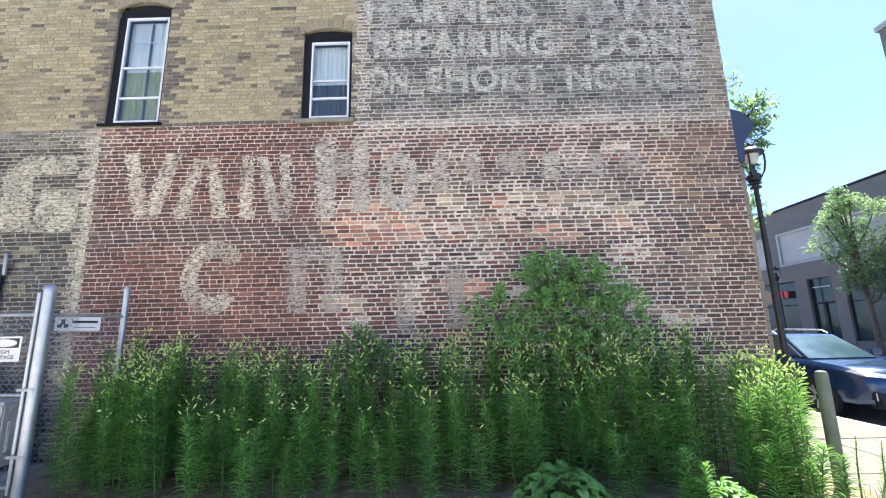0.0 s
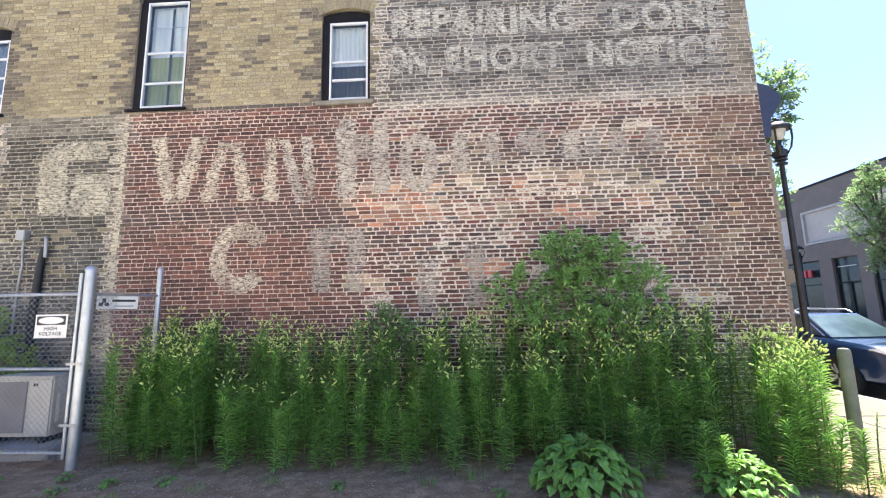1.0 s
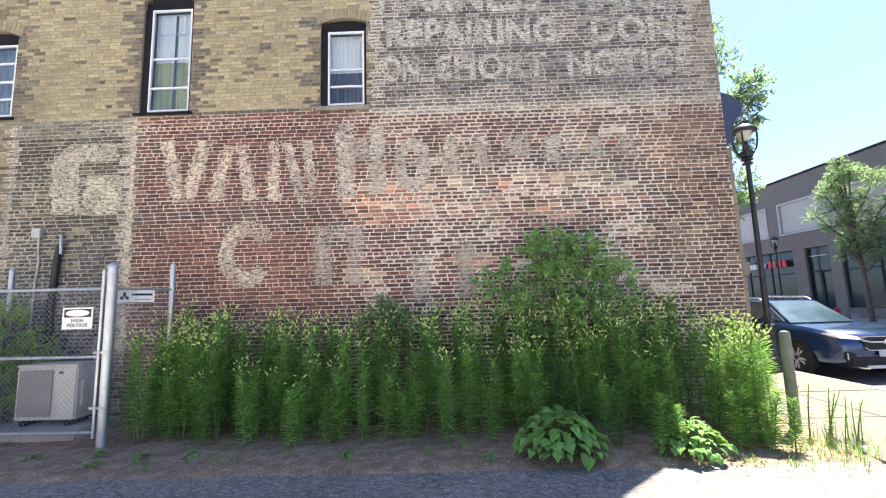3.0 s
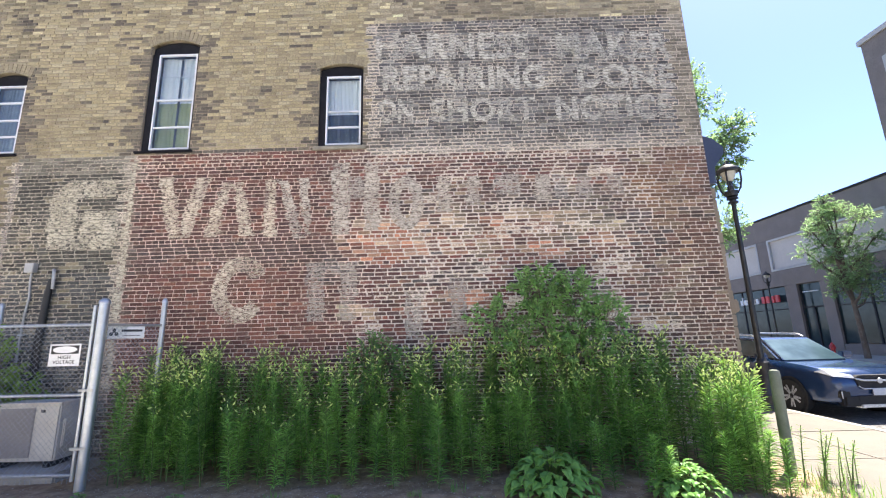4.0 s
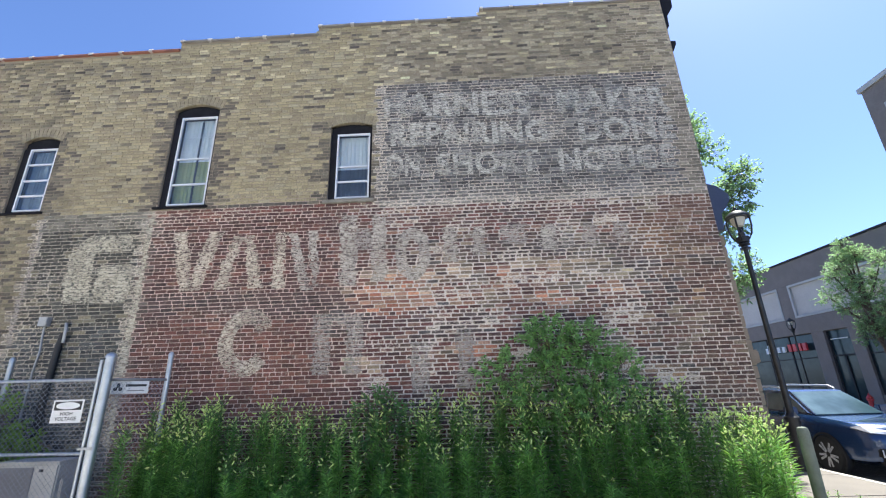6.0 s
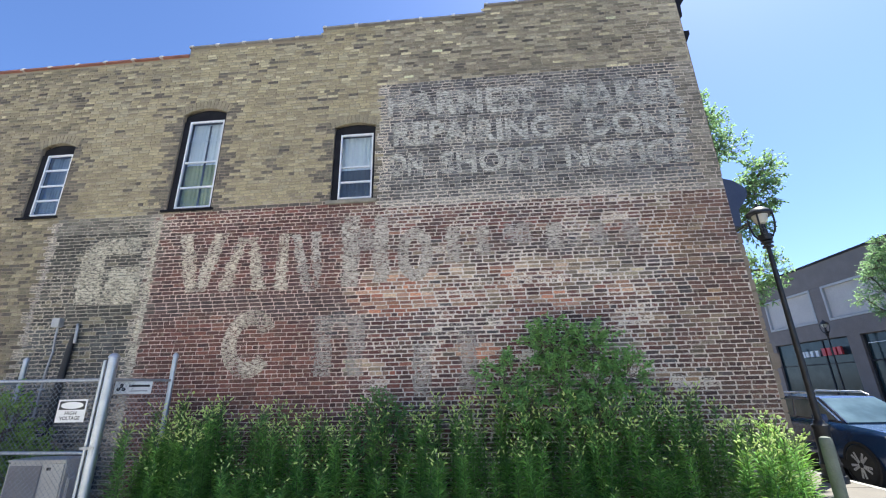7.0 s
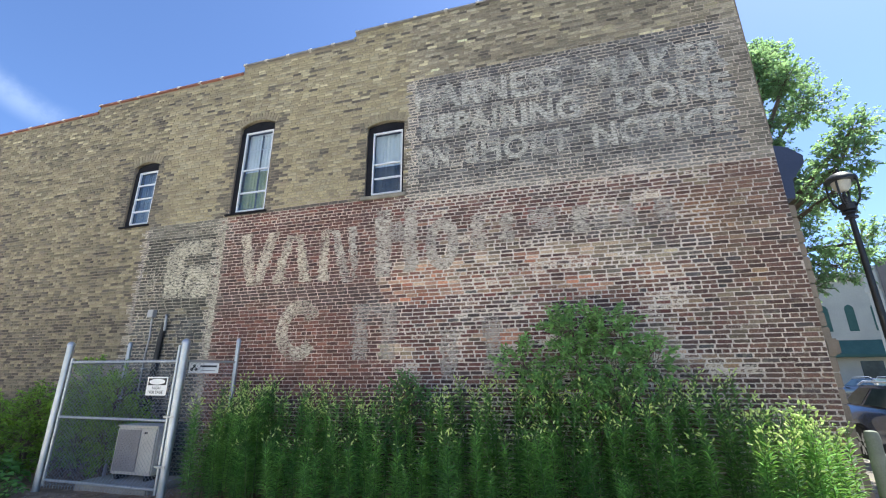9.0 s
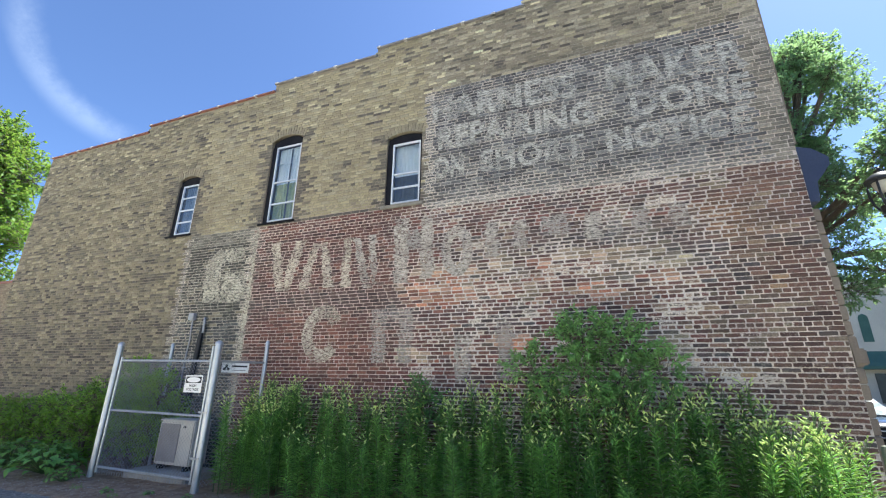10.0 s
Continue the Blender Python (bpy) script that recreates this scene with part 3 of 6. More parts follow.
def tone_of(x, z, r):
    """Colour of one brick, and how much lime and old paint still sticks to it."""
    q = r.random()
    patch, patch2 = fbm(x, z, 0.8, 1.0), fbm(x, z, 1.7, 4.0)
    veil = 0.12 + 0.08 * patch2
    cream = r.choice([(0.35, 0.30, 0.172), (0.385, 0.33, 0.195), (0.325, 0.28, 0.165), (0.285, 0.245, 0.15), (0.365, 0.325, 0.21)])
    if x < -1.22 and z > 4.93 or x < -7.41 or z > 7.42:
        p_dark = 0.04 + 0.14 * max(0.0, patch2)
        near_frame = False
        if z > 7.2:
            p_dark += 0.04 + 0.40 * max(0, fbm(x * 0.7, z, 1.1, 7))
            if q > 0.93:
                return (0.50, 0.44, 0.27), veil
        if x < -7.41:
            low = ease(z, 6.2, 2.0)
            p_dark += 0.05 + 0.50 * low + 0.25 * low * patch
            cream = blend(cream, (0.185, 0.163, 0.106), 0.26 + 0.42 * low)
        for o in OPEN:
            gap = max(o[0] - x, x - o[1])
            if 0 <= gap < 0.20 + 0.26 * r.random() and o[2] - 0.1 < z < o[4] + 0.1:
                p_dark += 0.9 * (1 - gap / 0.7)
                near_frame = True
        if x > -1.22:
            cream = blend(cream, (0.22, 0.20, 0.165), 0.45)
            p_dark += 0.1
        if x > 4.3:
            return blend(cream, (0.36, 0.32, 0.23), 0.6), veil
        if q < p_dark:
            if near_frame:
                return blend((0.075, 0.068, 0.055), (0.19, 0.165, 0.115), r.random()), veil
            return blend((0.075, 0.068, 0.056), (0.22, 0.19, 0.13), r.random()), veil
        # darkened course: the shadow gap below the cream brick, put into brick colour
        if -5.3 < x < -2.0 and z < 5.0:
            return DARK, 0.1
        return cream, veil
    if x > -1.22 and z > 4.79:
        base = blend((0.065, 0.069, 0.077), (0.18, 0.183, 0.18), r.random())
        if q > 0.80 - 0.15 * patch:
            base = blend(base, (0.28, 0.275, 0.25), 0.7)
        if x > 4.25:
            return blend(base, (0.36, 0.32, 0.24), 0.75), veil
        if z < 5.13:
            row = int(z / COURSE)
            light = 1.0 if row % 5 in (0, 1) else 0.35
            return blend(base, (0.27, 0.26, 0.235), 0.75 * light), 0.22 + 0.16 * light
        if x < -1.05:
            return base, 0.36
        return base, 0.20 + 0.12 * patch2
    if x < -5.27:
        base = blend((0.045, 0.05, 0.044), (0.12, 0.122, 0.098), r.random())
        if z < 2.9:
            base = blend(base, (0.12, 0.14, 0.15), 0.5)
        if q < 0.14 + 0.32 * patch2:
            base = blend((0.24, 0.22, 0.155), (0.33, 0.29, 0.19), r.random())
        if z > 4.6:
            base = blend(base, (0.30, 0.285, 0.23), 0.65)
        if x > -5.42 or x < -7.27:
            return blend(base, (0.34, 0.31, 0.25), 0.6), 0.38
        return base, 0.20 + 0.14 * patch
    # the red panel and the worn field beside it
    red = r.choice([(0.17, 0.062, 0.05), (0.21, 0.073, 0.056), (0.135, 0.055, 0.05), (0.25, 0.09, 0.062), (0.145, 0.06, 0.055)])
    warm = ease(z, 3.0, 2.3) * ease(x, -1.6, -2.6)
    red = blend(red, r.choice([(0.33, 0.125, 0.08), (0.27, 0.10, 0.07), (0.36, 0.15, 0.09)]), warm * (0.35 + 0.4 * max(0, patch + 0.3)))
    dim = ease(abs(z - 3.12), 0.36, 0.12) * ease(x, -0.5, -1.5)
    red = blend(red, (0.11, 0.078, 0.072), 0.7 * dim)
    if x < -5.1:
        red = blend(red, (0.32, 0.28, 0.23), 0.5)
    grey = r.choice([(0.17, 0.08, 0.07), (0.21, 0.088, 0.07), (0.115, 0.062, 0.058), (0.25, 0.125, 0.098), (0.29, 0.19, 0.14), (0.20, 0.070, 0.058), (0.115, 0.088, 0.086), (0.10, 0.058, 0.056)])
    if q > 0.90:
        grey = r.choice([(0.34, 0.20, 0.14), (0.34, 0.28, 0.19), (0.11, 0.12, 0.125), (0.25, 0.10, 0.085)])
    f = ease(x, -2.3, -0.3)
    col = blend(red, grey, min(1, f + 0.35 * max(0, patch2)))
    veil = 0.15 + 0.03 * f + 0.10 * patch + (0.05 + 0.45 * r.random()) * max(0.0, fbm(x * 0.55, z * 1.7, 2.3, 4.0) - 0.08) * f * ease(x, 4.5, 3.7) + (0.02 + 0.18 * r.random()) * max(0.0, 0.4 + fbm(x, z, 1.6, 44.0)) * math.exp(-((z - 3.42) / 0.20) ** 2) * ease(x, 0.0, 0.8) * ease(x, 3.6, 2.6)
    band = ease(abs(z - 3.22 - 0.05 * patch), 0.42, 0.16) * ease(x, -1.7, -0.9) * ease(x, 3.0, 2.2)
    if r.random() < band * 0.75:
        col = blend(col, r.choice([(0.46, 0.24, 0.15), (0.44, 0.34, 0.22), (0.38, 0.18, 0.12), (0.25, 0.12, 0.09), (0.17, 0.085, 0.07)]), 0.7)
    veil += 0.03 * band
    over = ease(abs(z - 3.9), 0.30, 0.1) * ease(x, -0.8, 0.3)
    col = blend(col, (0.125, 0.125, 0.12), 0.55 * over)
    purple = ease(z, 4.25, 4.5) * ease(x, -0.8, 0)
    col = blend(col, (0.16, 0.10, 0.10), 0.45 * purple)
    edge = ease(x, 2.9, 4.0)
    col = blend(col, blend((0.13, 0.072, 0.056), (0.37, 0.22, 0.15), r.random() ** 1.5), 0.75 * edge * (1 if q < 0.92 else 0.3))
    sallow = ease(fbm(x, z, 1.15, 20.0), 0.18, 0.55) * ease(x, -0.8, 0.4)
    if r.random() < 0.75 * sallow:
        col = blend(col, r.choice([(0.40, 0.36, 0.24), (0.34, 0.30, 0.20), (0.28, 0.27, 0.21)]), 0.75)
    smoky = ease(fbm(x, z, 1.3, 33.0), 0.22, 0.6) * ease(x, -0.8, 0.4)
    if r.random() < 0.7 * smoky:
        col = blend(col, r.choice([(0.085, 0.09, 0.10), (0.12, 0.12, 0.115), (0.07, 0.062, 0.06)]), 0.8)
    stain = math.exp(-((x - 3.55) / 0.55) ** 2 - ((z - 4.1) / 0.28) ** 2)
    col = blend(col, (0.30, 0.165, 0.085), 0.65 * stain)
    for blots, chance, amount, tones in BLOTS:
        inside = near_blot(x, z, blots)
        if inside > 0:
            col = blend(col, r.choice(tones), amount * min(1.0, 2.4 * inside) * (r.uniform(0.5, 1.0) if r.random() < chance else r.uniform(0.0, 0.35)))
    veil += 0.16 * min(0.8, near_blot(x, z, LIME)) * r.uniform(0.0, 1.7)
    if z > 4.66:
        veil += 0.08
    if z < 2.0 and x > 0.5:
        veil += 0.05
    return col, veil - 0.04 * edge


def edge_wear(x, z):
    """Mortar smeared over the brick edges, most on the lower painted field."""
    if x < -7.41 or x < -1.22 and z > 4.93:
        return 0.06
    if z > 4.79:
        return 0.17
    f = ease(x, -2.0, 0.0) * ease(x, 4.2, 3.2)
    return 0.16 + f * (0.06 + 0.34 * max(0.0, fbm(x, z, 1.3, 12.0)))


def lift_of(x, z):
    """Bare cream brick is paler than the painted fields."""
    if x < -1.22 and z > 4.93 or x < -7.41:
        return 1.34
    if z > 4.79:
        return 1.5 if z > 7.42 else 1.04
    return 0.86


def brick_geo(x0, x1, z0, z1, r, worn=0.0):
    """One worn brick, chamfered to its face, a little uneven; worn: how far its corners are rounded off."""
    y = WY + r.uniform(-0.002, 0.0035)
    c = r.uniform(0.007, 0.012)
    if worn:
        outline = []
        for x, z, dx, dz in ((x0, z0, 1, 1), (x1, z0, -1, 1), (x1, z1, -1, -1), (x0, z1, 1, -1)):
            a, b = worn * r.uniform(0.5, 1.6), worn * r.uniform(0.3, 0.8)
            two = [(x, z + dz * b), (x + dx * a, z)]
            outline += two if dx * dz > 0 else two[::-1]
    else:
        outline = [(x0, z0), (x1, z0), (x1, z1), (x0, z1)]
    j = 0.0034 if not worn else 0.0026
    rim = [(x + r.uniform(-j, j), z + r.uniform(-j, j)) for x, z in outline]
    xm, zm = (x0 + x1) / 2, (z0 + z1) / 2
    n = len(outline)
    verts = [(x, WY + 0.02, z) for x, z in outline] + [(x, y + 0.004, z) for x, z in rim]
    verts += [(x + (c if x < xm else -c) * min(1.0, abs(x - xm) / 0.04), y, z + (c if z < zm else -c) * 0.8) for x, z in rim]
    faces = [tuple(range(2 * n, 3 * n))]
    for a in (0, n):
        faces += [(a + i, a + (i + 1) % n, a + n + (i + 1) % n, a + n + i) for i in range(n)]
    return verts, faces


def coloured(name, verts, faces, tones):
    me = bpy.data.meshes.new(name)
    me.from_pydata(verts, [], faces)
    at = me.color_attributes.new("tone", "FLOAT_COLOR", "POINT")
    at.data.foreach_set("color", np.array(tones, dtype=np.float32).ravel())
    me.materials.append(M["brick"])
    return me


rb = random.Random(21)
all_v, all_f, all_c, near_bricks = [], [], [], []
for k in range(int(9.2 / COURSE)):
    z0, z1 = k * COURSE + 0.0056, (k + 1) * COURSE - 0.0056
    zm = (z0 + z1) / 2
    header = k % 7 == 3
    step = PITCH / 2 if header else PITCH
    x = WX0 - (PITCH / 2 if k % 2 else 0.0) - rb.uniform(0, 0.03)
    while x < WX1:
        w = step * rb.uniform(0.95, 1.05)
        a, b = max(x + 0.0060, WX0), min(x + w - 0.0060, WX1)
        x += w
        if b - a < 0.03 or z1 > top_at((a + b) / 2):
            continue
        spans = [(a, b)]
        for o in OPEN:
            cut = []
            for s0, s1 in spans:
                mid = min(max((s0 + s1) / 2, o[0]), o[1])
                if o[2] < zm < arch_at(o, mid) + 0.19 and s1 > o[0] and s0 < o[1]:
                    wide = 0.0 if zm < o[3] + 0.02 else 0.05
                    cut += [(s0, o[0] - wide), (o[1] + wide, s1)]
                else:
                    cut.append((s0, s1))
            spans = [s for s in cut if s[1] - s[0] > 0.025]
        for s0, s1 in spans:
            xm = (s0 + s1) / 2
            wave = 0.006 * noise.noise((xm * 0.55, k * 0.09, 3.0)) + rb.uniform(-0.0016, 0.0016)
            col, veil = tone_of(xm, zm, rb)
            field_brick = xm > -5.2 and zm < 4.79
            thin = rb.uniform(0.0003, 0.0036) if xm > -1.8 and zm < 4.79 else rb.uniform(0.0, 0.0015)
            v, f = brick_geo(s0 + thin, s1 - thin, z0 + wave + thin * 0.6, z1 + wave - thin * 0.6, rb, 0.010 if field_brick else 0.0)
            up = lift_of(xm, zm)
            up *= rb.uniform(0.84, 1.14) if up == 1.34 and xm > -7.41 else rb.uniform(0.46, 1.24) if up == 1.34 else rb.uniform(0.52, 1.32)
            rgb = tuple(min(0.85, up * q * warm) for q, warm in zip(col, (1.04, 0.98, 0.94) if field_brick and xm > 2.4 else (1.10, 0.96, 0.93) if field_brick and xm > -1.6 else (0.94, 1.0, 1.02) if field_brick else (1.0, 1.0, 1.0)))
            veil = min(max(0.0, veil), 0.40 if xm > -1.8 and zm < 4.79 else 0.33)
            nf = len(v) // 3
            c = [(*rgb, min(0.6, veil + edge_wear(xm, zm)))] * (2 * nf) + [(*rgb, veil)] * nf
            if -0.75 < s0 < 1.0 and 1.62 < z0 < 3.72 and len(near_bricks) < 300:
                near_bricks.append((v, f, c))
                continue
            n = len(all_v)
            all_v += v
            all_f += [tuple(i + n for i in q) for q in f]
            all_c += c
# bricks set on end over the window heads
for o in OPEN:
    n = round((o[1] - o[0] + 0.1) / 0.072)
    for i in range(n):
        xa, xb = o[0] - 0.05 + (o[1] - o[0] + 0.1) * i / n + 0.002, o[0] - 0.05 + (o[1] - o[0] + 0.1) * (i + 1) / n - 0.002
        za, zb = arch_at(o, xa) + 0.004, arch_at(o, xb) + 0.004
        lean = ((xa + xb) - o[0] - o[1]) * 0.07
        y = WY - rb.uniform(0.0, 0.004)
        v = [(xa, y, za), (xb, y, zb), (xb + lean, y, zb + 0.185), (xa + lean, y, za + 0.185)]
        v += [(p[0], WY + 0.03, p[2]) for p in v]
        col = blend((0.29, 0.25, 0.155), DARK, rb.random() * 0.35)
        n0 = len(all_v)
        all_v += v
        all_f += [tuple(q + n0 for q in f) for f in ((0, 1, 2, 3), (4, 5, 1, 0), (5, 6, 2, 1), (6, 7, 3, 2), (7, 4, 0, 3))]
        all_c += [(*(1.4 * q for q in col), 0.12)] * 8
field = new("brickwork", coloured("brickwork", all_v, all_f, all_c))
field.parent = wall
tagged(field, "cream and red bricks with traces of old paint", kind="stuff")

# the rest of the building, behind its side wall
shell = Geo()
shell.box(WX0, WX1 - 0.36, 21.7, 22.0, -0.4, 8.8)
shell.box(WX0, WX0 + 0.3, WY + 0.37, 21.7, -0.4, 8.3)
tagged(part("wall_rear", shell, M["mortar"]), "plain rear brick walls of the building", "wall", kind="structure")
tagged(part("roof", Geo().box(WX0 + 0.3, WX1 - 0.36, WY + 0.37, 21.7, 7.9, 8.1), M["grey_tile"]), "flat roof behind the parapet", "roof", kind="structure")
east = tagged(part("wall_east", Geo().box(WX1 - 0.36, WX1 - 0.004, WY + 0.365, 22.0, -0.4, 9.18), M["quoin"]), "street front of the brick building", "wall", kind="structure")
quoin_mesh = make_mesh("quoin_block", Geo().box(0, 0.1, 0, 0.5, 0.004, 0.188), M["quoin"], bevel=0.012)
for i in range(21):
    ob = new("quoin_block", quoin_mesh)
    ob.parent = east
    ob.matrix_basis = pose(WX1 - 0.003 + rnd.uniform(-0.012, 0.008), WY + 0.04 + rnd.uniform(-0.008, 0.008), i * 0.192)
part("upper_strip", Geo().box(WX1 - 0.003, WX1 + 0.045, WY + 0.05, WY + 0.5, 5.05, 8.9), M["quoin"], east, "tan stone corner strip", bevel=0.01)
part("plinth_block", Geo().box(WX1 - 0.002, WX1 + 0.16, WY + 0.02, WY + 0.62, 1.95, 2.15), M["quoin"], east, "tan stone block", bevel=0.02)
low = part("annex_wall", Geo().box(-24, WX0 - 0.002, WY + 0.05, WY + 0.35, -0.4, 4.3), M["mortar"])
tagged(low, "low brick annex wall beyond the tall wall", "wall", kind="structure")
v_, f_, c_ = [], [], []
for k in range(67):
    x = -19.0 - (PITCH / 2 if k % 2 else 0)
    while x < WX0 - 0.22:
        v, f = brick_geo(x + 0.0045, x + PITCH - 0.0045, k * COURSE + 0.005, (k + 1) * COURSE - 0.005, rb)
        v = [(p[0], p[1] + 0.04, p[2]) for p in v]
        n = len(v_)
        v_ += v
        f_ += [tuple(i + n for i in q) for q in f]
        c_ += [(*blend((0.40, 0.33, 0.21), (0.24, 0.19, 0.13), rb.random()), 0.12)] * len(v)
        x += PITCH
annex_bricks = new("brickwork", coloured("annex_brickwork", v_, f_, c_))
annex_bricks.parent = low
tagged(annex_bricks, "plain cream bricks", kind="stuff")
part("coping", Geo().box(-24, WX0 - 0.002, WY - 0.0, WY + 0.4, 4.3, 4.37), M["terracotta"], low, "red tile coping", bevel=0.015)

# coping tiles on the stepped parapet
coping = new("parapet_coping")
tagged(coping, "rounded clay coping tiles on the stepped parapet", "coping", kind="structure")
ends = [x for x, _ in STEPS] + [WX1]


def half_round(x0, x1, wide, high, material, name):
    arc = [(wide * math.cos(a), high * math.sin(a)) for a in [math.pi * i / 8 for i in range(9)]]
    return make_mesh(name, Geo().prism([(wide, -0.035)] + arc + [(-wide, -0.035)], "x", x0, x1), material, smooth=True)


collar_mesh = half_round(-0.035, 0.035, 0.228, 0.068, M["collar"], "collar")
for i, (x0, z) in enumerate(STEPS):
    n = round((ends[i + 1] - x0) / 0.62)
    length = (ends[i + 1] - x0) / n
    me = half_round(0, length, 0.215, 0.045, M["terracotta" if i < 2 else "grey_tile"], "coping_tile")
    for q in range(n):
        ob = new("coping_tile", me)
        ob.parent = coping
        ob.matrix_basis = pose(x0 + q * length, WY + 0.17, z + 0.036, rnd.uniform(-1, 1), rnd.uniform(-0.4, 0.4), 0)
        cap = new("collar", collar_mesh)
        cap.parent = ob
        cap.matrix_basis = pose(0.04, 0, 0)
        tagged(cap, "pale tile collar")

# ---- windows ----
def window(index, o, curtain_top, curtain_low, bars, label, sill="stone"):
    w = new("window_%d" % index)
    w.matrix_basis = pose(o[0], WY, o[2])
    tagged(w, label, "window", kind="structure")
    wid, spring, crown = o[1] - o[0], o[3] - o[2], o[4] - o[2]

    def curve(x, drop=0.0):
        u = 2 * x / wid - 1
        return spring + (crown - spring) * (1 - u * u) - drop
    # arched dark head and jamb boards
    xs = [wid * i / 12 for i in range(13)]
    head = [(x, curve(x)) for x in xs] + [(wid, spring - 0.13), (0, spring - 0.13)]
    part("head_board", Geo().prism(head, "y", 0.075, 0.14), M["dark_wood"], w, "black arched head board")
    for a, b in ((0.0, 0.115), (wid - 0.045, wid)):
        part("jamb", Geo().box(a, b, 0.045, 0.14, 0.0, spring - 0.13), M["dark_wood"], w, "black wooden jamb", bevel=0.004)
    x0, x1, z0, z1 = 0.118, wid - 0.048, 0.05, spring - 0.135
    s = 0.030
    part("frame", Geo().box(x0, x0 + s, 0.05, 0.10, z0, z1).box(x1 - s, x1, 0.05, 0.10, z0, z1)
         .box(x0 + s, x1 - s, 0.05, 0.10, z0, z0 + s).box(x0 + s, x1 - s, 0.05, 0.10, z1 - s, z1), M["white"], w, "white metal storm frame", bevel=0.003)
    for f in bars:
        zb = z0 + (z1 - z0) * f
        part("rail", Geo().box(x0 + 0.037, x1 - 0.037, 0.055, 0.095, zb - 0.016, zb + 0.016), M["white"], w, bevel=0.003)
    levels = [z0 + 0.036] + [z0 + (z1 - z0) * f for f in bars] + [z1 - 0.036]
    for a, b in zip(levels, levels[1:]):
        p = part("pane", Geo().box(x0 + 0.037, x1 - 0.037, 0.073, 0.077, a, b), M["glass"], w)
        p.visible_shadow = False
    mid = z0 + (z1 - z0) * bars[-1]
    g1, g2 = Geo(), Geo()
    for g, a, b in ((g1, mid, z1), (g2, z0, mid)):
        n = 36
        pts = [(x0 + (x1 - x0) * i / n, 0.19 + 0.007 * math.sin(i * 1.4) + 0.004 * math.sin(i * 3.3)) for i in range(n + 1)]
        back = [(p, q + 0.006) for p, q in reversed(pts)]
        g.prism(pts + back, "z", a, b)
    part("curtain", g1, M[curtain_top], w, "curtain behind the upper pane, coloured to imitate the glass reflection", smooth=True)
    part("lower_curtain", g2, M[curtain_low], w, "curtain behind the lower pane", smooth=True)
    thin = 0.075 if sill == "stone" else 0.045
    part("sill", Geo().box(-0.07, wid + 0.06, -0.04, 0.14, -thin, -0.003), M[sill], w, "weathered stone sill" if sill == "stone" else "thin black sill", bevel=0.008)
    return w


window(1, OPEN[0], "dim_curtain", "dim_curtain", [0.24, 0.48, 0.74], "narrow white-framed window with an arched black head", "dark_wood")
w2 = window(2, OPEN[1], "curtain", "green_blind", [0.225, 0.51], "tall white-framed window with green curtain below", "dark_wood")
part("muntin", Geo().box(0.16, 0.80, 0.10, 0.115, 1.50, 1.512), M["white"], w2, "thin inner sash bar")
part("seam", Geo().box(0.47, 0.505, 0.165, 0.175, 0.1, 1.9), M["screen"], w2, "dark gap between the curtains")
window(3, OPEN[2], "curtain", "screen", [0.25, 0.48], "white-framed window with pale reflection-toned blind and dark screen")

# navy cornice of the shop front, seen end on past the corner
cor = part("shop_cornice", Geo().prism([(WX1 + 0.002, 4.12), (WX1 + 0.125, 4.12), (WX1 + 0.155, 4.42), (WX1 + 0.24, 4.52), (WX1 + 0.34, 4.66), (WX1 + 0.35, 4.78), (WX1 + 0.18, 4.94), (WX1 + 0.002, 5.0)], "y", WY + 0.03, WY + 9), M["navy"], bevel=0.008)
tagged(cor, "dark navy wooden cornice on the shop front", "cornice")
top_c = part("roof_cornice", Geo().prism([(WX1 + 0.002, 8.55), (WX1 + 0.10, 8.55), (WX1 + 0.12, 8.85), (WX1 + 0.26, 9.05), (WX1 + 0.28, 9.3), (WX1 + 0.002, 9.3)], "y", WY + 0.06, WY + 12), M["dark_wood"], bevel=0.008)
tagged(top_c, "dark metal cornice at the roofline", "cornice")
br = part("cornice_bracket", Geo().prism([(WX1 + 0.047, 7.95), (WX1 + 0.08, 7.95), (WX1 + 0.16, 8.12), (WX1 + 0.16, 8.2), (WX1 + 0.047, 8.2)], "y", WY + 0.08, WY + 0.3), M["dark_wood"], bevel=0.005)
tagged(br, "small dark bracket at the wall corner", "bracket")

# ---- painted signs ----
def text_geo(body, x0, x1, z0, z1, bold=0.012):
    """Lettering in the built-in font, scaled into a rectangle, as flat faces."""
    cu = bpy.data.curves.new("lettering", "FONT")
    cu.body, cu.size, cu.offset, cu.resolution_u, cu.space_character = body, 1.0, bold, 3, 1.05
    ob = bpy.data.objects.new("lettering", cu)
    scene.collection.objects.link(ob)
    bpy.context.view_layer.update()
    me = bpy.data.meshes.new_from_object(ob.evaluated_get(bpy.context.evaluated_depsgraph_get()))
    bpy.data.objects.remove(ob)
    xs, ys = [v.co.x for v in me.vertices], [v.co.y for v in me.vertices]
    sx, sy = (x1 - x0) / (max(xs) - min(xs)), (z1 - z0) / (max(ys) - min(ys))
    g = Geo()
    g.v = [(x0 + (v.co.x - min(xs)) * sx, 0.0, z0 + (v.co.y - min(ys)) * sy) for v in me.vertices]
    g.f = [tuple(p.vertices) for p in me.polygons]
    bpy.data.meshes.remove(me)
    return g


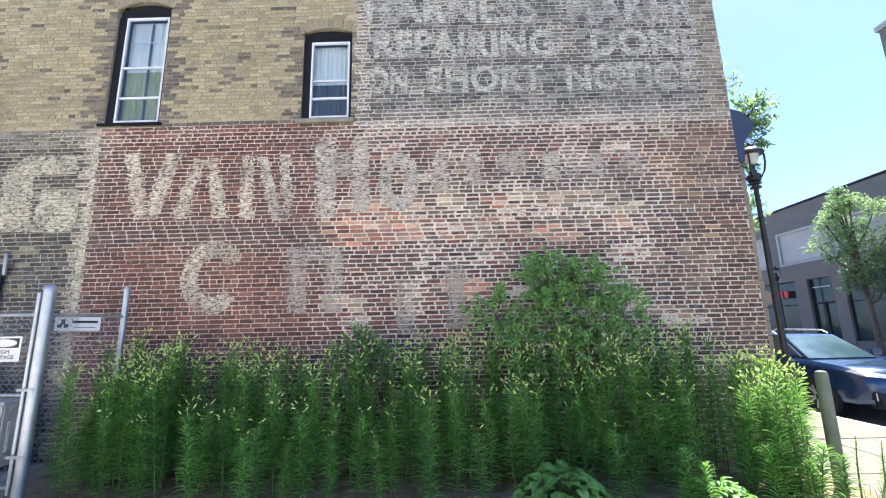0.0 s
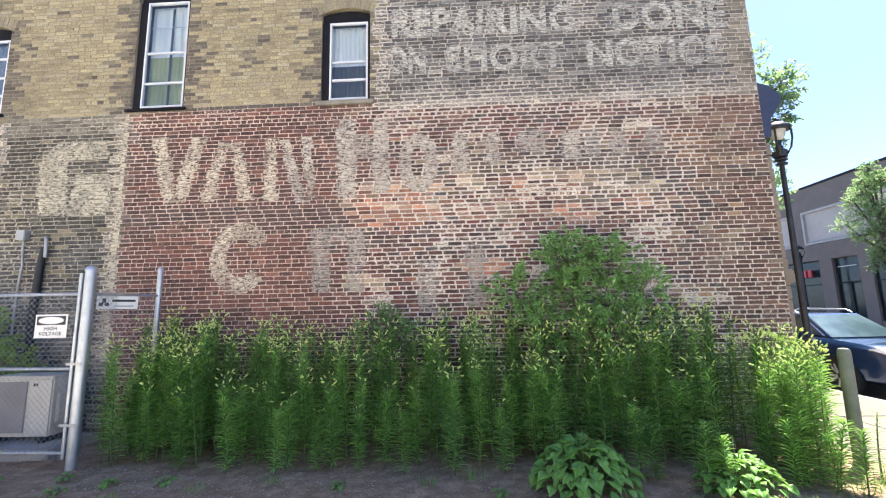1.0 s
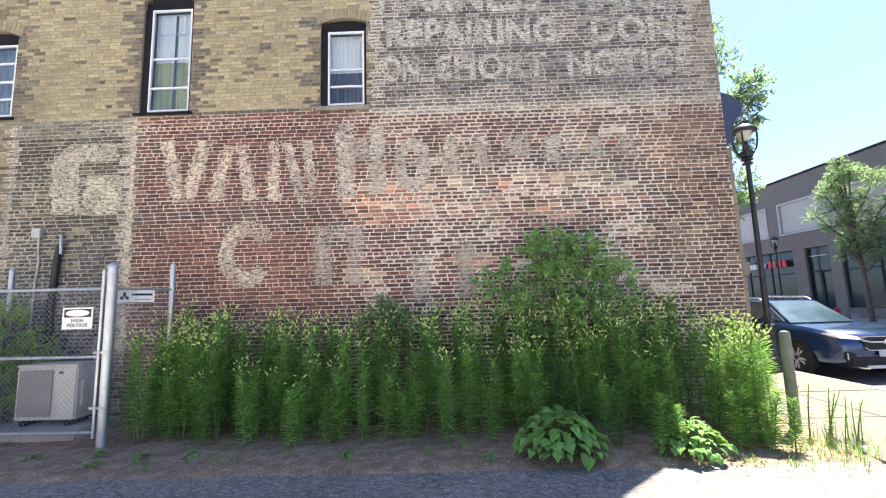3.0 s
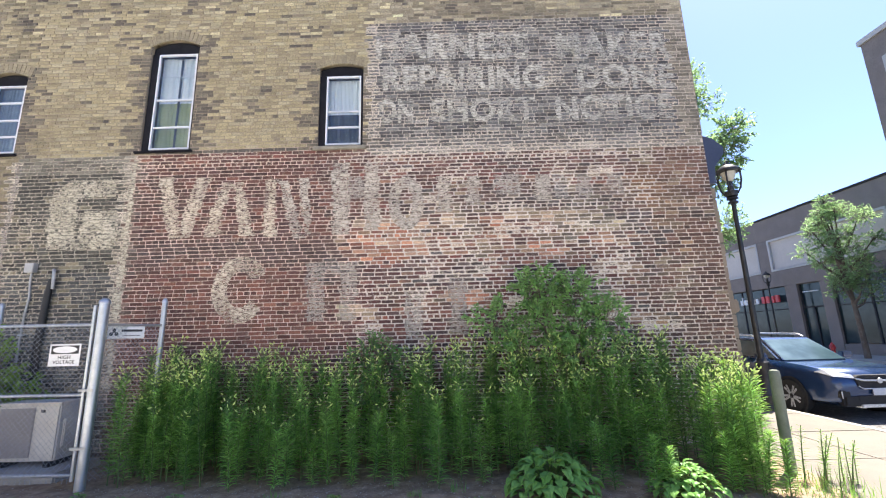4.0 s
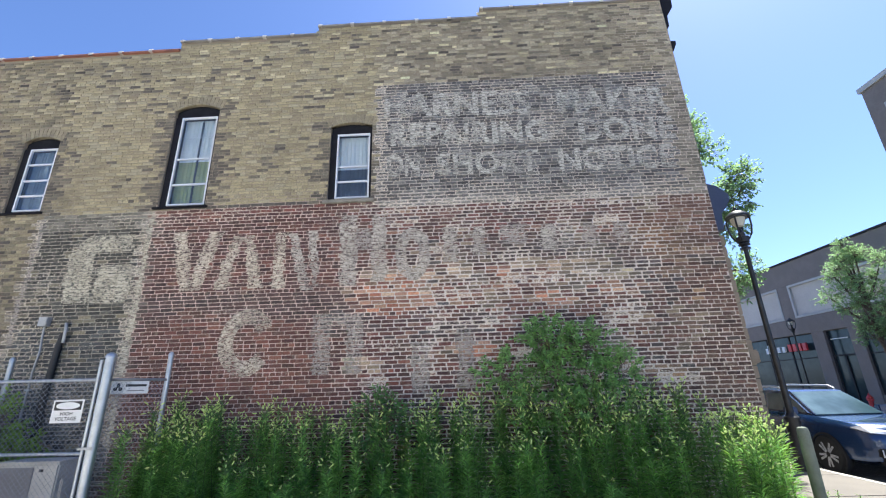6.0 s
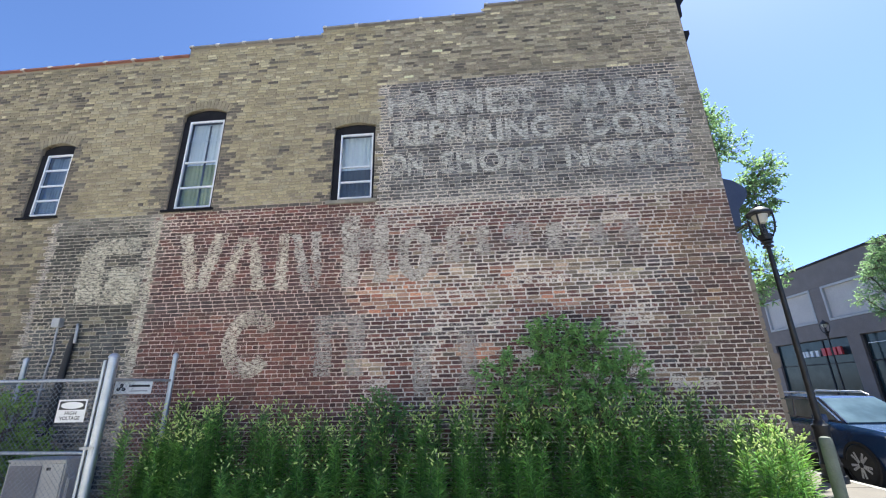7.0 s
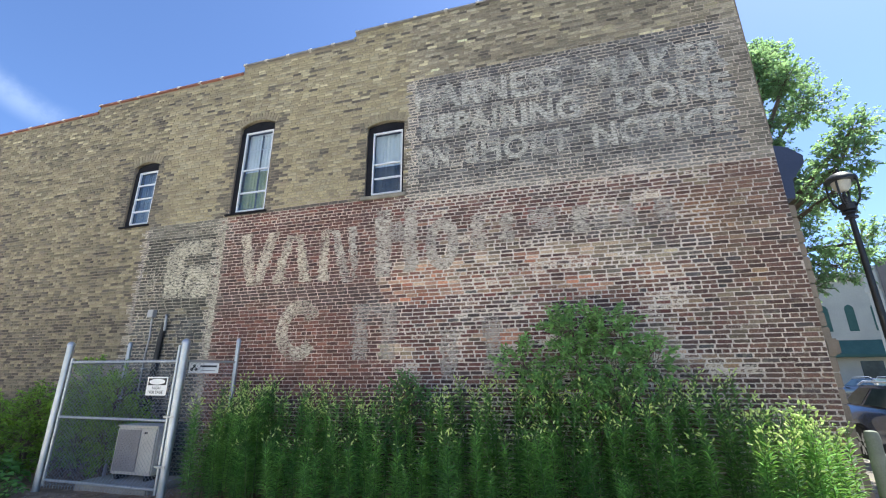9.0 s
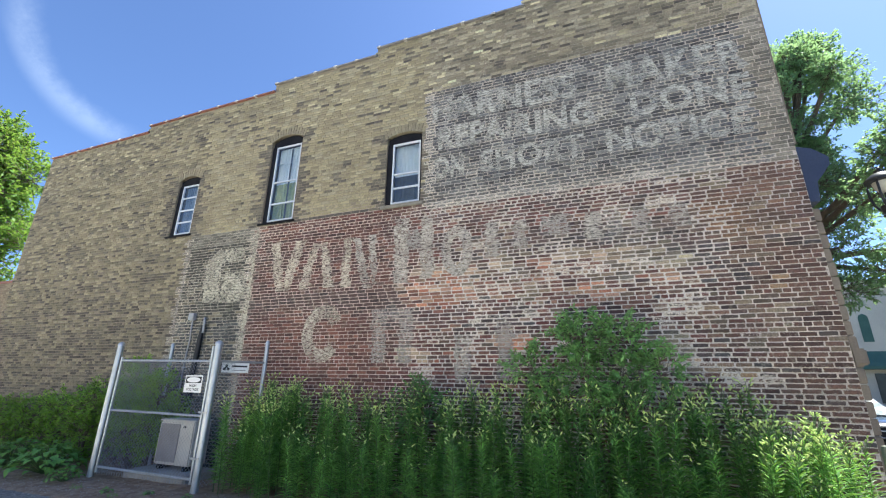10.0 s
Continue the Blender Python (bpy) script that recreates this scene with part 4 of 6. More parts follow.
def letters(g):
    """The separate letters of a row."""
    link = list(range(len(g.v)))

    def root(i):
        while link[i] != i:
            link[i] = link[link[i]]
            i = link[i]
        return i
    for f in g.f:
        for i in f[1:]:
            link[root(i)] = root(f[0])
    groups = {}
    for f in g.f:
        groups.setdefault(root(f[0]), []).append(f)
    out = []
    for faces in groups.values():
        ids = sorted({i for f in faces for i in f})
        at = {i: n for n, i in enumerate(ids)}
        out.append(Geo().add([g.v[i] for i in ids], [tuple(at[i] for i in f) for f in faces]))
    return out


def shear(g, x0, dz):
    """Let the lettering sink along its row, as the sign writer's lines do."""
    g.v = [(x, y, z + dz * (x - x0)) for x, y, z in g.v]
    return g


sign = thing("painted_sign", (0, WY - 0.0045, 0), "faded grey painted sign on the upper bricks", "painted sign")
for word, x0, x1, z0, z1, sink in (("HARNESS", -1.09, 1.72, 6.66, 7.22, -0.030), ("MAKER", 2.20, 4.30, 6.66, 7.22, -0.030),
                                   ("REPAIRING", -0.96, 1.95, 6.03, 6.53, -0.024), ("DONE", 2.54, 4.26, 6.03, 6.53, -0.024),
                                   ("ON", -1.03, -0.42, 5.39, 5.87, -0.014), ("SHORT", -0.10, 1.75, 5.39, 5.87, -0.014), ("NOTICE", 2.10, 4.15, 5.39, 5.87, -0.014)):
    for q in letters(shear(text_geo(word, x0, x1, z0 + sink * (x0 + 1), z1 + sink * (x0 + 1), 0.035), x0, sink)):
        part("letter", q, M["paint_sign"], sign, "worn pale letter")


def flat(x0, x1, z0, z1):
    """A bar of paint whose edges are worn back brick by brick."""
    n = max(2, round((z1 - z0) / COURSE))
    left, right = [], []
    for i in range(n):
        za, zb = z0 + (z1 - z0) * i / n, z0 + (z1 - z0) * (i + 1) / n - 0.002
        a, c = x0 + rb.uniform(-0.035, 0.03), x1 + rb.uniform(-0.03, 0.035)
        left += [(a, 0, za), (a, 0, zb)]
        right += [(c, 0, za), (c, 0, zb)]
    faces = [(i, 2 * n + i, 2 * n + i + 1, i + 1) for i in range(2 * n - 1)]
    return Geo().add(left + right, faces)


def leaning(ta, tb, zt, fa, fb, zf):
    """A bar of paint that may lean, worn back brick by brick along its edges."""
    g = flat(0.0, 1.0, zf, zt)
    half = len(g.v) // 2
    out = []
    for i, (x, y, z) in enumerate(g.v):
        f = (z - zf) / (zt - zf)
        edge = (fa + (ta - fa) * f) if i < half else (fb + (tb - fb) * f)
        out.append((edge + (x if i < half else x - 1.0), y, z))
    g.v = out
    return g


name_sign = thing("painted_sign", (0, WY - 0.0045, 0), "faded cream bars painted on dark red bricks", "painted sign")
BARS = [  # top left and right, height; foot left and right, height; paint
    (-4.80, -4.55, 4.50, -4.53, -4.33, 3.42, "paint_cream"), (-4.15, -3.90, 4.48, -4.42, -4.20, 3.42, "paint_cream"),
    (-3.72, -3.54, 4.38, -3.95, -3.70, 3.42, "paint_cream"), (-3.52, -3.36, 4.38, -3.33, -3.10, 3.42, "paint_cream"),
    (-2.95, -2.76, 4.40, -2.96, -2.74, 3.40, "paint_cream"), (-2.74, -2.58, 4.38, -2.45, -2.26, 3.36, "paint_grey"), (-2.42, -2.22, 4.42, -2.23, -2.16, 3.42, "paint_grey"),
    (-1.82, -1.55, 4.68, -1.79, -1.51, 3.40, "paint_grey"), (-1.27, -1.01, 4.66, -1.25, -1.01, 3.46, "paint_grey"), (-1.54, -1.28, 4.42, -1.53, -1.26, 4.02, "paint_faint"),
    (-0.03, 0.18, 4.38, -0.02, 0.19, 3.74, "paint_grey"), (0.47, 0.68, 4.36, 0.46, 0.67, 3.84, "paint_grey"),
]
FAINT = [(0.92, 1.40, 4.38, 0.95, 1.38, 4.02, "paint_faint"), (1.62, 1.86, 4.36, 1.62, 1.88, 3.88, "paint_grey"), (1.96, 2.16, 4.34, 1.97, 2.16, 3.92, "paint_faint"),
         (2.34, 2.58, 4.34, 2.34, 2.60, 3.92, "paint_faint"), (2.86, 3.10, 4.34, 2.86, 3.12, 3.95, "paint_faint"),
         (-2.20, -1.93, 2.95, -2.18, -1.90, 1.98, "paint_faint"), (-1.64, -1.38, 2.93, -1.63, -1.37, 1.98, "paint_faint"), (-1.92, -1.65, 2.97, -1.91, -1.64, 2.72, "paint_faint"),
         (-0.58, -0.32, 2.45, -0.58, -0.33, 1.66, "paint_faint"), (0.12, 0.40, 2.62, 0.14, 0.42, 1.72, "paint_faint")]
for bar in BARS + FAINT:
    part("bar", leaning(*bar[:6]), M[bar[6]], name_sign, "worn pale paint bar")


def ring_of_paint(cx, cz, rx, rz, wide, high, start, stop):
    """A ring, or a piece of one, with a ragged rim."""
    g, n = Geo(), 44
    for i in range(n + 1):
        a = math.radians(start + (stop - start) * i / n)
        e = 1 + 0.03 * noise.noise((cx, i * 0.9, 1.0))
        g.v += [(cx + rx * e * math.cos(a), 0, cz + rz * e * math.sin(a)), (cx + (rx - wide) * math.cos(a), 0, cz + (rz - high) * math.sin(a))]
    g.f = [(2 * i, 2 * i + 2, 2 * i + 3, 2 * i + 1) for i in range(n)]
    return g


part("ring", ring_of_paint(-3.27, 2.53, 0.46, 0.54, 0.25, 0.25, 28, 322), M["paint_cream"], name_sign, "worn cream paint ring")
part("ring", ring_of_paint(-0.56, 3.92, 0.30, 0.47, 0.19, 0.20, 0, 360), M["paint_grey"], name_sign, "worn grey paint ring")
side_sign = thing("painted_sign", (0, WY - 0.0045, 0), "faded cream paint shape on a dark grey panel", "painted sign")
part("bar", leaning(-6.36, -5.52, 4.50, -6.60, -5.48, 4.18), M["paint_side"], side_sign, "worn cream paint bar")
part("bar", leaning(-6.62, -6.16, 4.178, -6.58, -6.08, 3.28), M["paint_side"], side_sign, "worn cream paint bar")
part("bar", leaning(-6.02, -5.42, 3.94, -6.04, -5.42, 3.26), M["paint_side"], side_sign, "worn cream paint bar")
border = thing("painted_sign", (0, WY - 0.0045, 0), "pale painted upright line between the wall panels", "painted sign")
part("bar", flat(-5.30, -5.19, 1.0, 4.85), M["paint_side"], border, "worn pale line")
part("bar", flat(-7.33, -7.24, 2.6, 4.85), M["paint_faint"], border, "worn pale line")

# ---- fence, gate and cooling unit ----
def chain_link(g, p0, p1, z0, z1, pitch=0.07, r=0.0022):
    """Diamond wire between two posts."""
    p0, p1 = Vector(p0), Vector(p1)
    d = (p1 - p0)
    length, h = d.length, z1 - z0
    d.normalize()
    n = int((length + h) / pitch)
    for i in range(1, n):
        s = i * pitch
        for up in (1, -1):
            a, b = max(0.0, s - h), min(length, s)
            if b - a < 0.03:
                continue
            za, zb = (z0 + (s - a), z0 + (s - b)) if up > 0 else (z1 - (s - a), z1 - (s - b))
            qa, qb = p0 + d * a, p0 + d * b
            off = Vector((-d.y, d.x, 0)) * (0.0022 * up)
            g.tube([(qa.x + off.x, qa.y + off.y, za), (qb.x + off.x, qb.y + off.y, zb)], r, 4, False)
    return g


def fence_post(parent, x, y, h, r, name="post"):
    return part(name, Geo().lathe([(r, -0.1), (r, h - 0.04), (r * 1.14, h - 0.038), (r * 1.14, h - 0.012), (r * 0.9, h + 0.012), (r * 0.45, h + 0.03), (0.004, h + 0.035)], 16, (x, y, 0)), M["galv"], parent, "galvanised round post with a dome cap", smooth=True)


gate = thing("chain_link_gate", (0, 0, 0), "galvanised chain-link gate between round posts", "gate")
GY = 5.75
fence_post(gate, -4.42, GY, 2.28, 0.058)
fence_post(gate, -6.92, GY, 2.30, 0.052)
for x in (-4.535, -6.80):
    part("stile", Geo().tube([(x, GY, 0.10), (x, GY, 2.22 if x > -5 else 2.05)], 0.022, 10), M["galv"], gate, smooth=True)
for z in (0.17, 1.10, 1.97):
    part("rail", Geo().tube([(-6.80, GY, z + 0.02), (-4.535, GY, z)], 0.021, 10), M["galv"], gate, smooth=True)
part("chain_link", chain_link(Geo(), (-6.79, GY - 0.026, 0), (-4.55, GY - 0.026, 0), 0.13, 2.0), M["wire"], gate, "diamond wire mesh")
for z in (0.48, 1.16):
    part("hinge", Geo().box(-4.56, -4.37, GY - 0.066, GY - 0.053, z - 0.016, z + 0.016), M["conduit"], gate, "steel strap hinge", bevel=0.004)
g = Geo()
for i in range(36):
    x = -6.78 + 2.22 * i / 35
    g.tube([(x - 0.012, GY - 0.026, 0.135), (x, GY - 0.03, 0.085), (x + 0.012, GY - 0.026, 0.135)], 0.003, 4)
tagged(part("wire_fringe", g, M["wire"], gate, "twisted wire ends"), kind="stuff")

side_fence = thing("side_fence", (0, 0, 0), "short chain-link fence returning to the wall", "fence", "fence returns")
fence_post(side_fence, -4.28, 6.72, 2.36, 0.036)
part("rail", Geo().tube([(-4.42, GY + 0.05, 1.97), (-4.28, 6.69, 1.98)], 0.02, 10), M["conduit"], side_fence, "weathered top rail", smooth=True)
part("chain_link", chain_link(Geo(), (-4.41, GY + 0.06, 0), (-4.29, 6.68, 0), 0.06, 1.98), M["wire"], side_fence, "diamond wire mesh")
for z in (0.35, 0.8, 1.25, 1.6):
    part("tie_band", Geo().lathe([(0.056, z - 0.012), (0.058, z), (0.056, z + 0.012)], 14, (-4.42, GY, 0)), M["galv"], side_fence)
far_fence = thing("side_fence", (0, 0, 0), "chain-link fence on the enclosure's far side", "fence", "fence returns")
fence_post(far_fence, -6.84, 6.74, 2.36, 0.036)
part("rail", Geo().tube([(-6.91, GY + 0.05, 1.99), (-6.85, 6.70, 1.99)], 0.02, 10), M["galv"], far_fence, smooth=True)
part("chain_link", chain_link(Geo(), (-6.90, GY + 0.06, 0), (-6.85, 6.70, 0), 0.06, 1.98), M["wire"], far_fence, "diamond wire mesh")


def upright(g, place, turn=0.0):
    """Stand flat lettering up at a place, turned about the vertical."""
    m = pose(*place, 0, 0, turn)
    g.v = [tuple(m @ Vector(p)) for p in g.v]
    return g


hv = thing("warning_sign", (-5.02, GY - 0.034, 1.46), "white high voltage warning sign wired to the gate", "sign")
part("sheet", Geo().box(0, 0.40, 0.0, 0.003, 0, 0.275), M["sign_white"], hv, bevel=0.001)
part("black_field", Geo().box(0.022, 0.378, -0.0022, -0.0006, 0.15, 0.255), M["sign_black"], hv)
part("oval", Geo().prism([(0.2 + 0.155 * math.cos(a), 0.203 + 0.043 * math.sin(a)) for a in [math.tau * i / 28 for i in range(28)]], "y", -0.0042, -0.0026), M["sign_white"], hv, "faded white oval")
for q in letters(upright(text_geo("HIGH", 0.12, 0.28, 0.088, 0.132, 0.02), (0, -0.0022, 0))):
    part("letter", q, M["sign_black"], hv, "black letter")
for q in letters(upright(text_geo("VOLTAGE", 0.06, 0.34, 0.028, 0.072, 0.02), (0, -0.0022, 0))):
    part("letter", q, M["sign_black"], hv, "black letter")

turn = math.degrees(math.atan2(0.93, 0.12))
tag = thing("company_sign", (-4.475, 5.93, 1.79), "small white sign with a black mark on the fence", "sign", turn=turn - 26)
part("sheet", Geo().box(0, 0.44, 0.018, 0.021, 0, 0.165), M["sign_white"], tag, bevel=0.001)
for p, r in (((0.075, 0.115), 0.022), ((0.045, 0.06), 0.024), ((0.105, 0.06), 0.024)):
    part("mark", Geo().prism([(p[0] + r * math.cos(a), p[1] + r * math.sin(a)) for a in [math.tau * i / 12 for i in range(12)]], "y", 0.0150, 0.0172), M["sign_black"], tag)
part("mark", Geo().prism([(0.045, 0.075), (0.075, 0.118), (0.105, 0.075), (0.09, 0.06), (0.075, 0.085), (0.06, 0.06)], "y", 0.0135, 0.0148), M["sign_black"], tag)
part("bar", Geo().box(0.16, 0.41, 0.015, 0.0172, 0.092, 0.122), M["sign_black"], tag)
part("bar", Geo().box(0.19, 0.39, 0.015, 0.0172, 0.032, 0.045), M["ac_grey"], tag)

pad = part("equipment_pad", Geo().box(-6.45, -4.95, 5.98, 6.72, -0.1, 0.13), M["kerbstone"], bevel=0.02)
tagged(pad, "grey concrete pad under the cooling unit", "concrete pad")
ac = thing("cooling_unit", (-6.10, 6.25, 0.13), "beige outdoor cooling unit with a grey fan grille", "air conditioner")
for x in (0.08, 0.72):
    part("foot", Geo().box(x, x + 0.07, 0.01, 0.35, 0.0, 0.08), M["car_black"], ac, bevel=0.004)
part("body", Geo().box(0, 0.86, 0.0, 0.36, 0.08, 0.80), M["ac_white"], ac, bevel=0.018)
part("lid", Geo().box(-0.008, 0.868, -0.008, 0.368, 0.802, 0.83), M["ac_white"], ac, bevel=0.008)
part("grille_panel", Geo().box(0.045, 0.53, -0.012, -0.001, 0.13, 0.76), M["ac_grey"], ac, bevel=0.004)
for i in range(26):
    part("louvre", Geo().box(0.055, 0.52, -0.02, -0.0125, 0.145 + i * 0.0235, 0.153 + i * 0.0235), M["ac_grey"], ac)
part("badge", Geo().box(0.60, 0.66, -0.006, -0.001, 0.70, 0.735), M["sign_black"], ac)
part("valve_cover", Geo().box(0.861, 0.90, 0.06, 0.26, 0.25, 0.6), M["ac_white"], ac, bevel=0.01)

cond = thing("conduit", (-6.70, WY - 0.03, 0), "thin grey electric conduit with a box on the wall", "conduit")
part("tube", Geo().tube([(0.0, 0, 0.1), (0.0, 0, 2.2), (0.03, 0, 2.5), (0.0, 0, 2.75), (0, 0, 2.92)], 0.016, 8), M["conduit"], cond, smooth=True)
part("junction_box", Geo().box(-0.075, 0.075, -0.07, 0.025, 2.9, 3.05), M["conduit"], cond, bevel=0.008)
for z in (0.9, 1.9):
    part("clip", Geo().box(-0.04, 0.04, -0.02, 0.028, z - 0.012, z + 0.012), M["galv"], cond)
pip = thing("refrigerant_pipe", (-6.36, WY - 0.06, 0), "black wrapped pipe bending out of the wall", "pipe")
part("pipe_wrap", Geo().tube([(0.02, -0.02, 0.5), (0.0, 0, 1.0), (-0.02, 0, 1.8), (0.01, 0, 2.5), (0.03, 0, 2.78)], [0.05, 0.055, 0.055, 0.05, 0.036], 12), M["black_pipe"], pip, smooth=True)
part("elbow", Geo().tube([(0.085, -0.01, 2.62), (0.085, -0.02, 2.80), (0.08, -0.02, 2.88), (0.05, 0.0, 2.93), (0.02, 0.04, 2.93)], 0.024, 10), M["conduit"], pip, "pale pipe elbow", smooth=True)

# ---- bollard and street lamp ----
bol = part("bollard", Geo().lathe([(0.060, -0.2), (0.060, 1.10), (0.058, 1.14), (0.05, 1.17), (0.03, 1.18), (0.004, 1.183)], 20), M["post_wood"], at=pose(4.10, 5.70, 0, -1.0, 1.2, 0), smooth=True)
tagged(bol, "weathered green-grey bollard beside the pavement", "bollard")

lamp = thing("street_lamp", (6.84, 9.68, 0), "black cast street lamp with a lantern head", "street lamp", "street lamps")
base = part("base", Geo().lathe([(0.25, -0.04), (0.25, 0.10), (0.235, 0.13), (0.21, 0.14), (0.20, 0.30), (0.215, 0.34), (0.19, 0.38), (0.165, 0.60), (0.155, 1.02), (0.17, 1.05), (0.17, 1.10), (0.12, 1.14), (0.10, 1.2)], 16), M["lamp_black"], lamp, "fluted cast base", smooth=True)
part("pole", Geo().lathe([(0.08, 1.14), (0.055, 5.16), (0.055, 5.21)], 16), M["lamp_black"], lamp, smooth=True)
part("collar", Geo().lathe([(0.065, 5.16), (0.13, 5.18), (0.13, 5.22), (0.08, 5.24), (0.08, 5.27), (0.145, 5.29), (0.145, 5.32), (0.08, 5.34)], 16), M["lamp_black"], lamp, smooth=True)
part("cup", Geo().lathe([(0.08, 5.33), (0.15, 5.37), (0.165, 5.51), (0.10, 5.53)], 16), M["lamp_black"], lamp, smooth=True)
for i in range(4):
    a = math.pi / 4 + i * math.pi / 2
    part("arm", Geo().tube([(0.15 * math.cos(a), 0.15 * math.sin(a), 5.43), (0.24 * math.cos(a), 0.24 * math.sin(a), 5.57), (0.285 * math.cos(a), 0.285 * math.sin(a), 5.79), (0.285 * math.cos(a), 0.285 * math.sin(a), 5.99), (0.24 * math.cos(a), 0.24 * math.sin(a), 6.07)], 0.024, 8), M["lamp_black"], lamp, smooth=True)
part("globe", Geo().lathe([(0.02, 5.80), (0.10, 5.82), (0.155, 5.90), (0.185, 6.00), (0.19, 6.05)], 18), M["lamp_glass"], lamp, "milky glass globe", smooth=True)
part("ballast", Geo().lathe([(0.075, 5.52), (0.085, 5.54), (0.085, 5.64), (0.04, 5.68), (0.03, 5.81)], 12), M["lamp_black"], lamp, smooth=True)
part("rim", Geo().lathe([(0.27, 6.04), (0.31, 6.05), (0.31, 6.10), (0.27, 6.11)], 20), M["lamp_black"], lamp, smooth=True)
part("hood", Geo().lathe([(0.28, 6.11), (0.25, 6.16), (0.17, 6.22), (0.10, 6.25), (0.10, 6.29), (0.04, 6.31), (0.03, 6.37), (0.005, 6.39)], 20), M["lamp_black"], lamp, smooth=True)
for x, y in ((22.8, 29.9), (22.6, 53.0)):
    copy_thing(lamp, pose(x, y, 0)).scale = (0.82, 0.82, 0.88)
lamp.scale = (0.82, 0.82, 0.88)

# ---- cars ----
def car(name, paint, place, turn, label):
    """A tall estate car; its nose points along -y, its middle stands on the origin."""
    c = thing(name, place, label, "car", "parked cars", turn)
    L, W = 4.85, 0.93
    # stations along the length: y, half width, sill, hood or belt height
    st = [(-2.42, 0.62, 0.42, 0.74), (-2.36, 0.76, 0.30, 0.86), (-2.15, 0.87, 0.26, 0.97), (-1.75, 0.92, 0.25, 1.03), (-1.2, 0.93, 0.25, 1.08), (-0.6, W, 0.25, 1.12),
          (0.2, W, 0.25, 1.13), (1.0, W, 0.26, 1.15), (1.8, 0.91, 0.28, 1.17), (2.2, 0.87, 0.34, 1.16), (2.38, 0.80, 0.42, 1.10), (2.43, 0.70, 0.5, 1.0)]
    g = Geo()
    ring_n = 12
    for y, w, z0, z1 in st:
        h = z1 - z0
        half = [(w * 0.80, z0), (w * 0.96, z0 + 0.10 * h), (w, z0 + 0.35 * h), (w * 0.995, z0 + 0.62 * h), (w * 0.965, z0 + 0.86 * h), (w * 0.86, z0 + 0.97 * h)]
        g.v += [(x, y, z) for x, z in half] + [(-x, y, z) for x, z in reversed(half)]
    n = len(st)
    for i in range(n - 1):
        g.f += [(i * ring_n + k, (i + 1) * ring_n + k, (i + 1) * ring_n + (k + 1) % ring_n, i * ring_n + (k + 1) % ring_n) for k in range(ring_n)]
    g.f += [tuple(range(ring_n)), tuple((n - 1) * ring_n + k for k in range(ring_n))[::-1]]
    part("body", g, M[paint], c, smooth=True)
    # cabin: windscreen, side glass and roof
    a = [(-1.12, 1.06, 0.78), (-0.30, 1.56, 0.62), (1.55, 1.60, 0.62), (2.28, 1.14, 0.76)]
    (ya, za, wa), (yb, zb, wb), (yc, zc, wc), (yd, zd, wd) = a
    cab = Geo().add([(-wa, ya, za), (wa, ya, za), (wa, yd, zd), (-wa, yd, zd), (-wb, yb, zb), (wb, yb, zb), (wc, yc, zc), (-wc, yc, zc)],
                    [(0, 1, 5, 4), (1, 2, 6, 5), (2, 3, 7, 6), (3, 0, 4, 7), (4, 5, 6, 7), (0, 3, 2, 1)])
    part("cabin", cab, M[paint], c, bevel=0.05, smooth=True)

    def lift(q, inset, out):
        cen = sum((Vector(p) for p in q), Vector()) / len(q)
        pts = [cen + (Vector(p) - cen) * inset for p in q]
        nrm = (pts[1] - pts[0]).cross(pts[2] - pts[1]).normalized()
        if nrm.dot(cen - Vector((0, 0.5, 1.0))) < 0:
            nrm = -nrm
        return Geo().add([p + nrm * out for p in pts] + [p - nrm * 0.02 for p in pts], [(0, 1, 2, 3), (4, 7, 6, 5), (0, 4, 5, 1), (1, 5, 6, 2), (2, 6, 7, 3), (3, 7, 4, 0)])
    part("windscreen", lift([(-wa, ya, za), (wa, ya, za), (wb, yb, zb), (-wb, yb, zb)], 0.90, 0.006), M["car_glass"], c)
    part("rear_window", lift([(-wd, yd, zd), (wd, yd, zd), (wc, yc, zc), (-wc, yc, zc)], 0.82, 0.006), M["car_glass"], c)

    def side_at(u, v, s):
        y = (ya * (1 - u) + yd * u) * (1 - v) + (yb * (1 - u) + yc * u) * v
        z = (za * (1 - u) + zd * u) * (1 - v) + (zb * (1 - u) + zc * u) * v
        return (s * (wa * (1 - v) + wb * v), y, z)
    for s in (-1, 1):
        for u0, u1 in ((0.05, 0.40), (0.43, 0.72), (0.75, 0.95)):
            part("side_window", lift([side_at(u0, 0.12, s), side_at(u1, 0.12, s), side_at(u1, 0.88, s), side_at(u0, 0.88, s)], 1.0, 0.006), M["car_glass"], c)
        part("roof_rail", Geo().tube([(s * 0.60, -0.15, 1.585), (s * 0.60, 0.0, 1.655), (s * 0.60, 1.4, 1.68), (s * 0.60, 1.62, 1.60)], 0.022, 8), M["chrome"], c, "silver roof rail", smooth=True)
        mir = part("mirror", Geo().box(s * 0.84 - 0.03, s * 0.84 + 0.03, -0.80, -0.74, 1.08, 1.12).box(s * 1.0 - 0.12, s * 1.0 + 0.12, -0.84, -0.70, 1.09, 1.24), M[paint], c, bevel=0.03, smooth=True)
        part("sill_trim", Geo().box(s * 0.90 - 0.045, s * 0.90 + 0.045, -1.1, 1.1, 0.24, 0.42), M["car_black"], c, "black plastic sill", bevel=0.02)
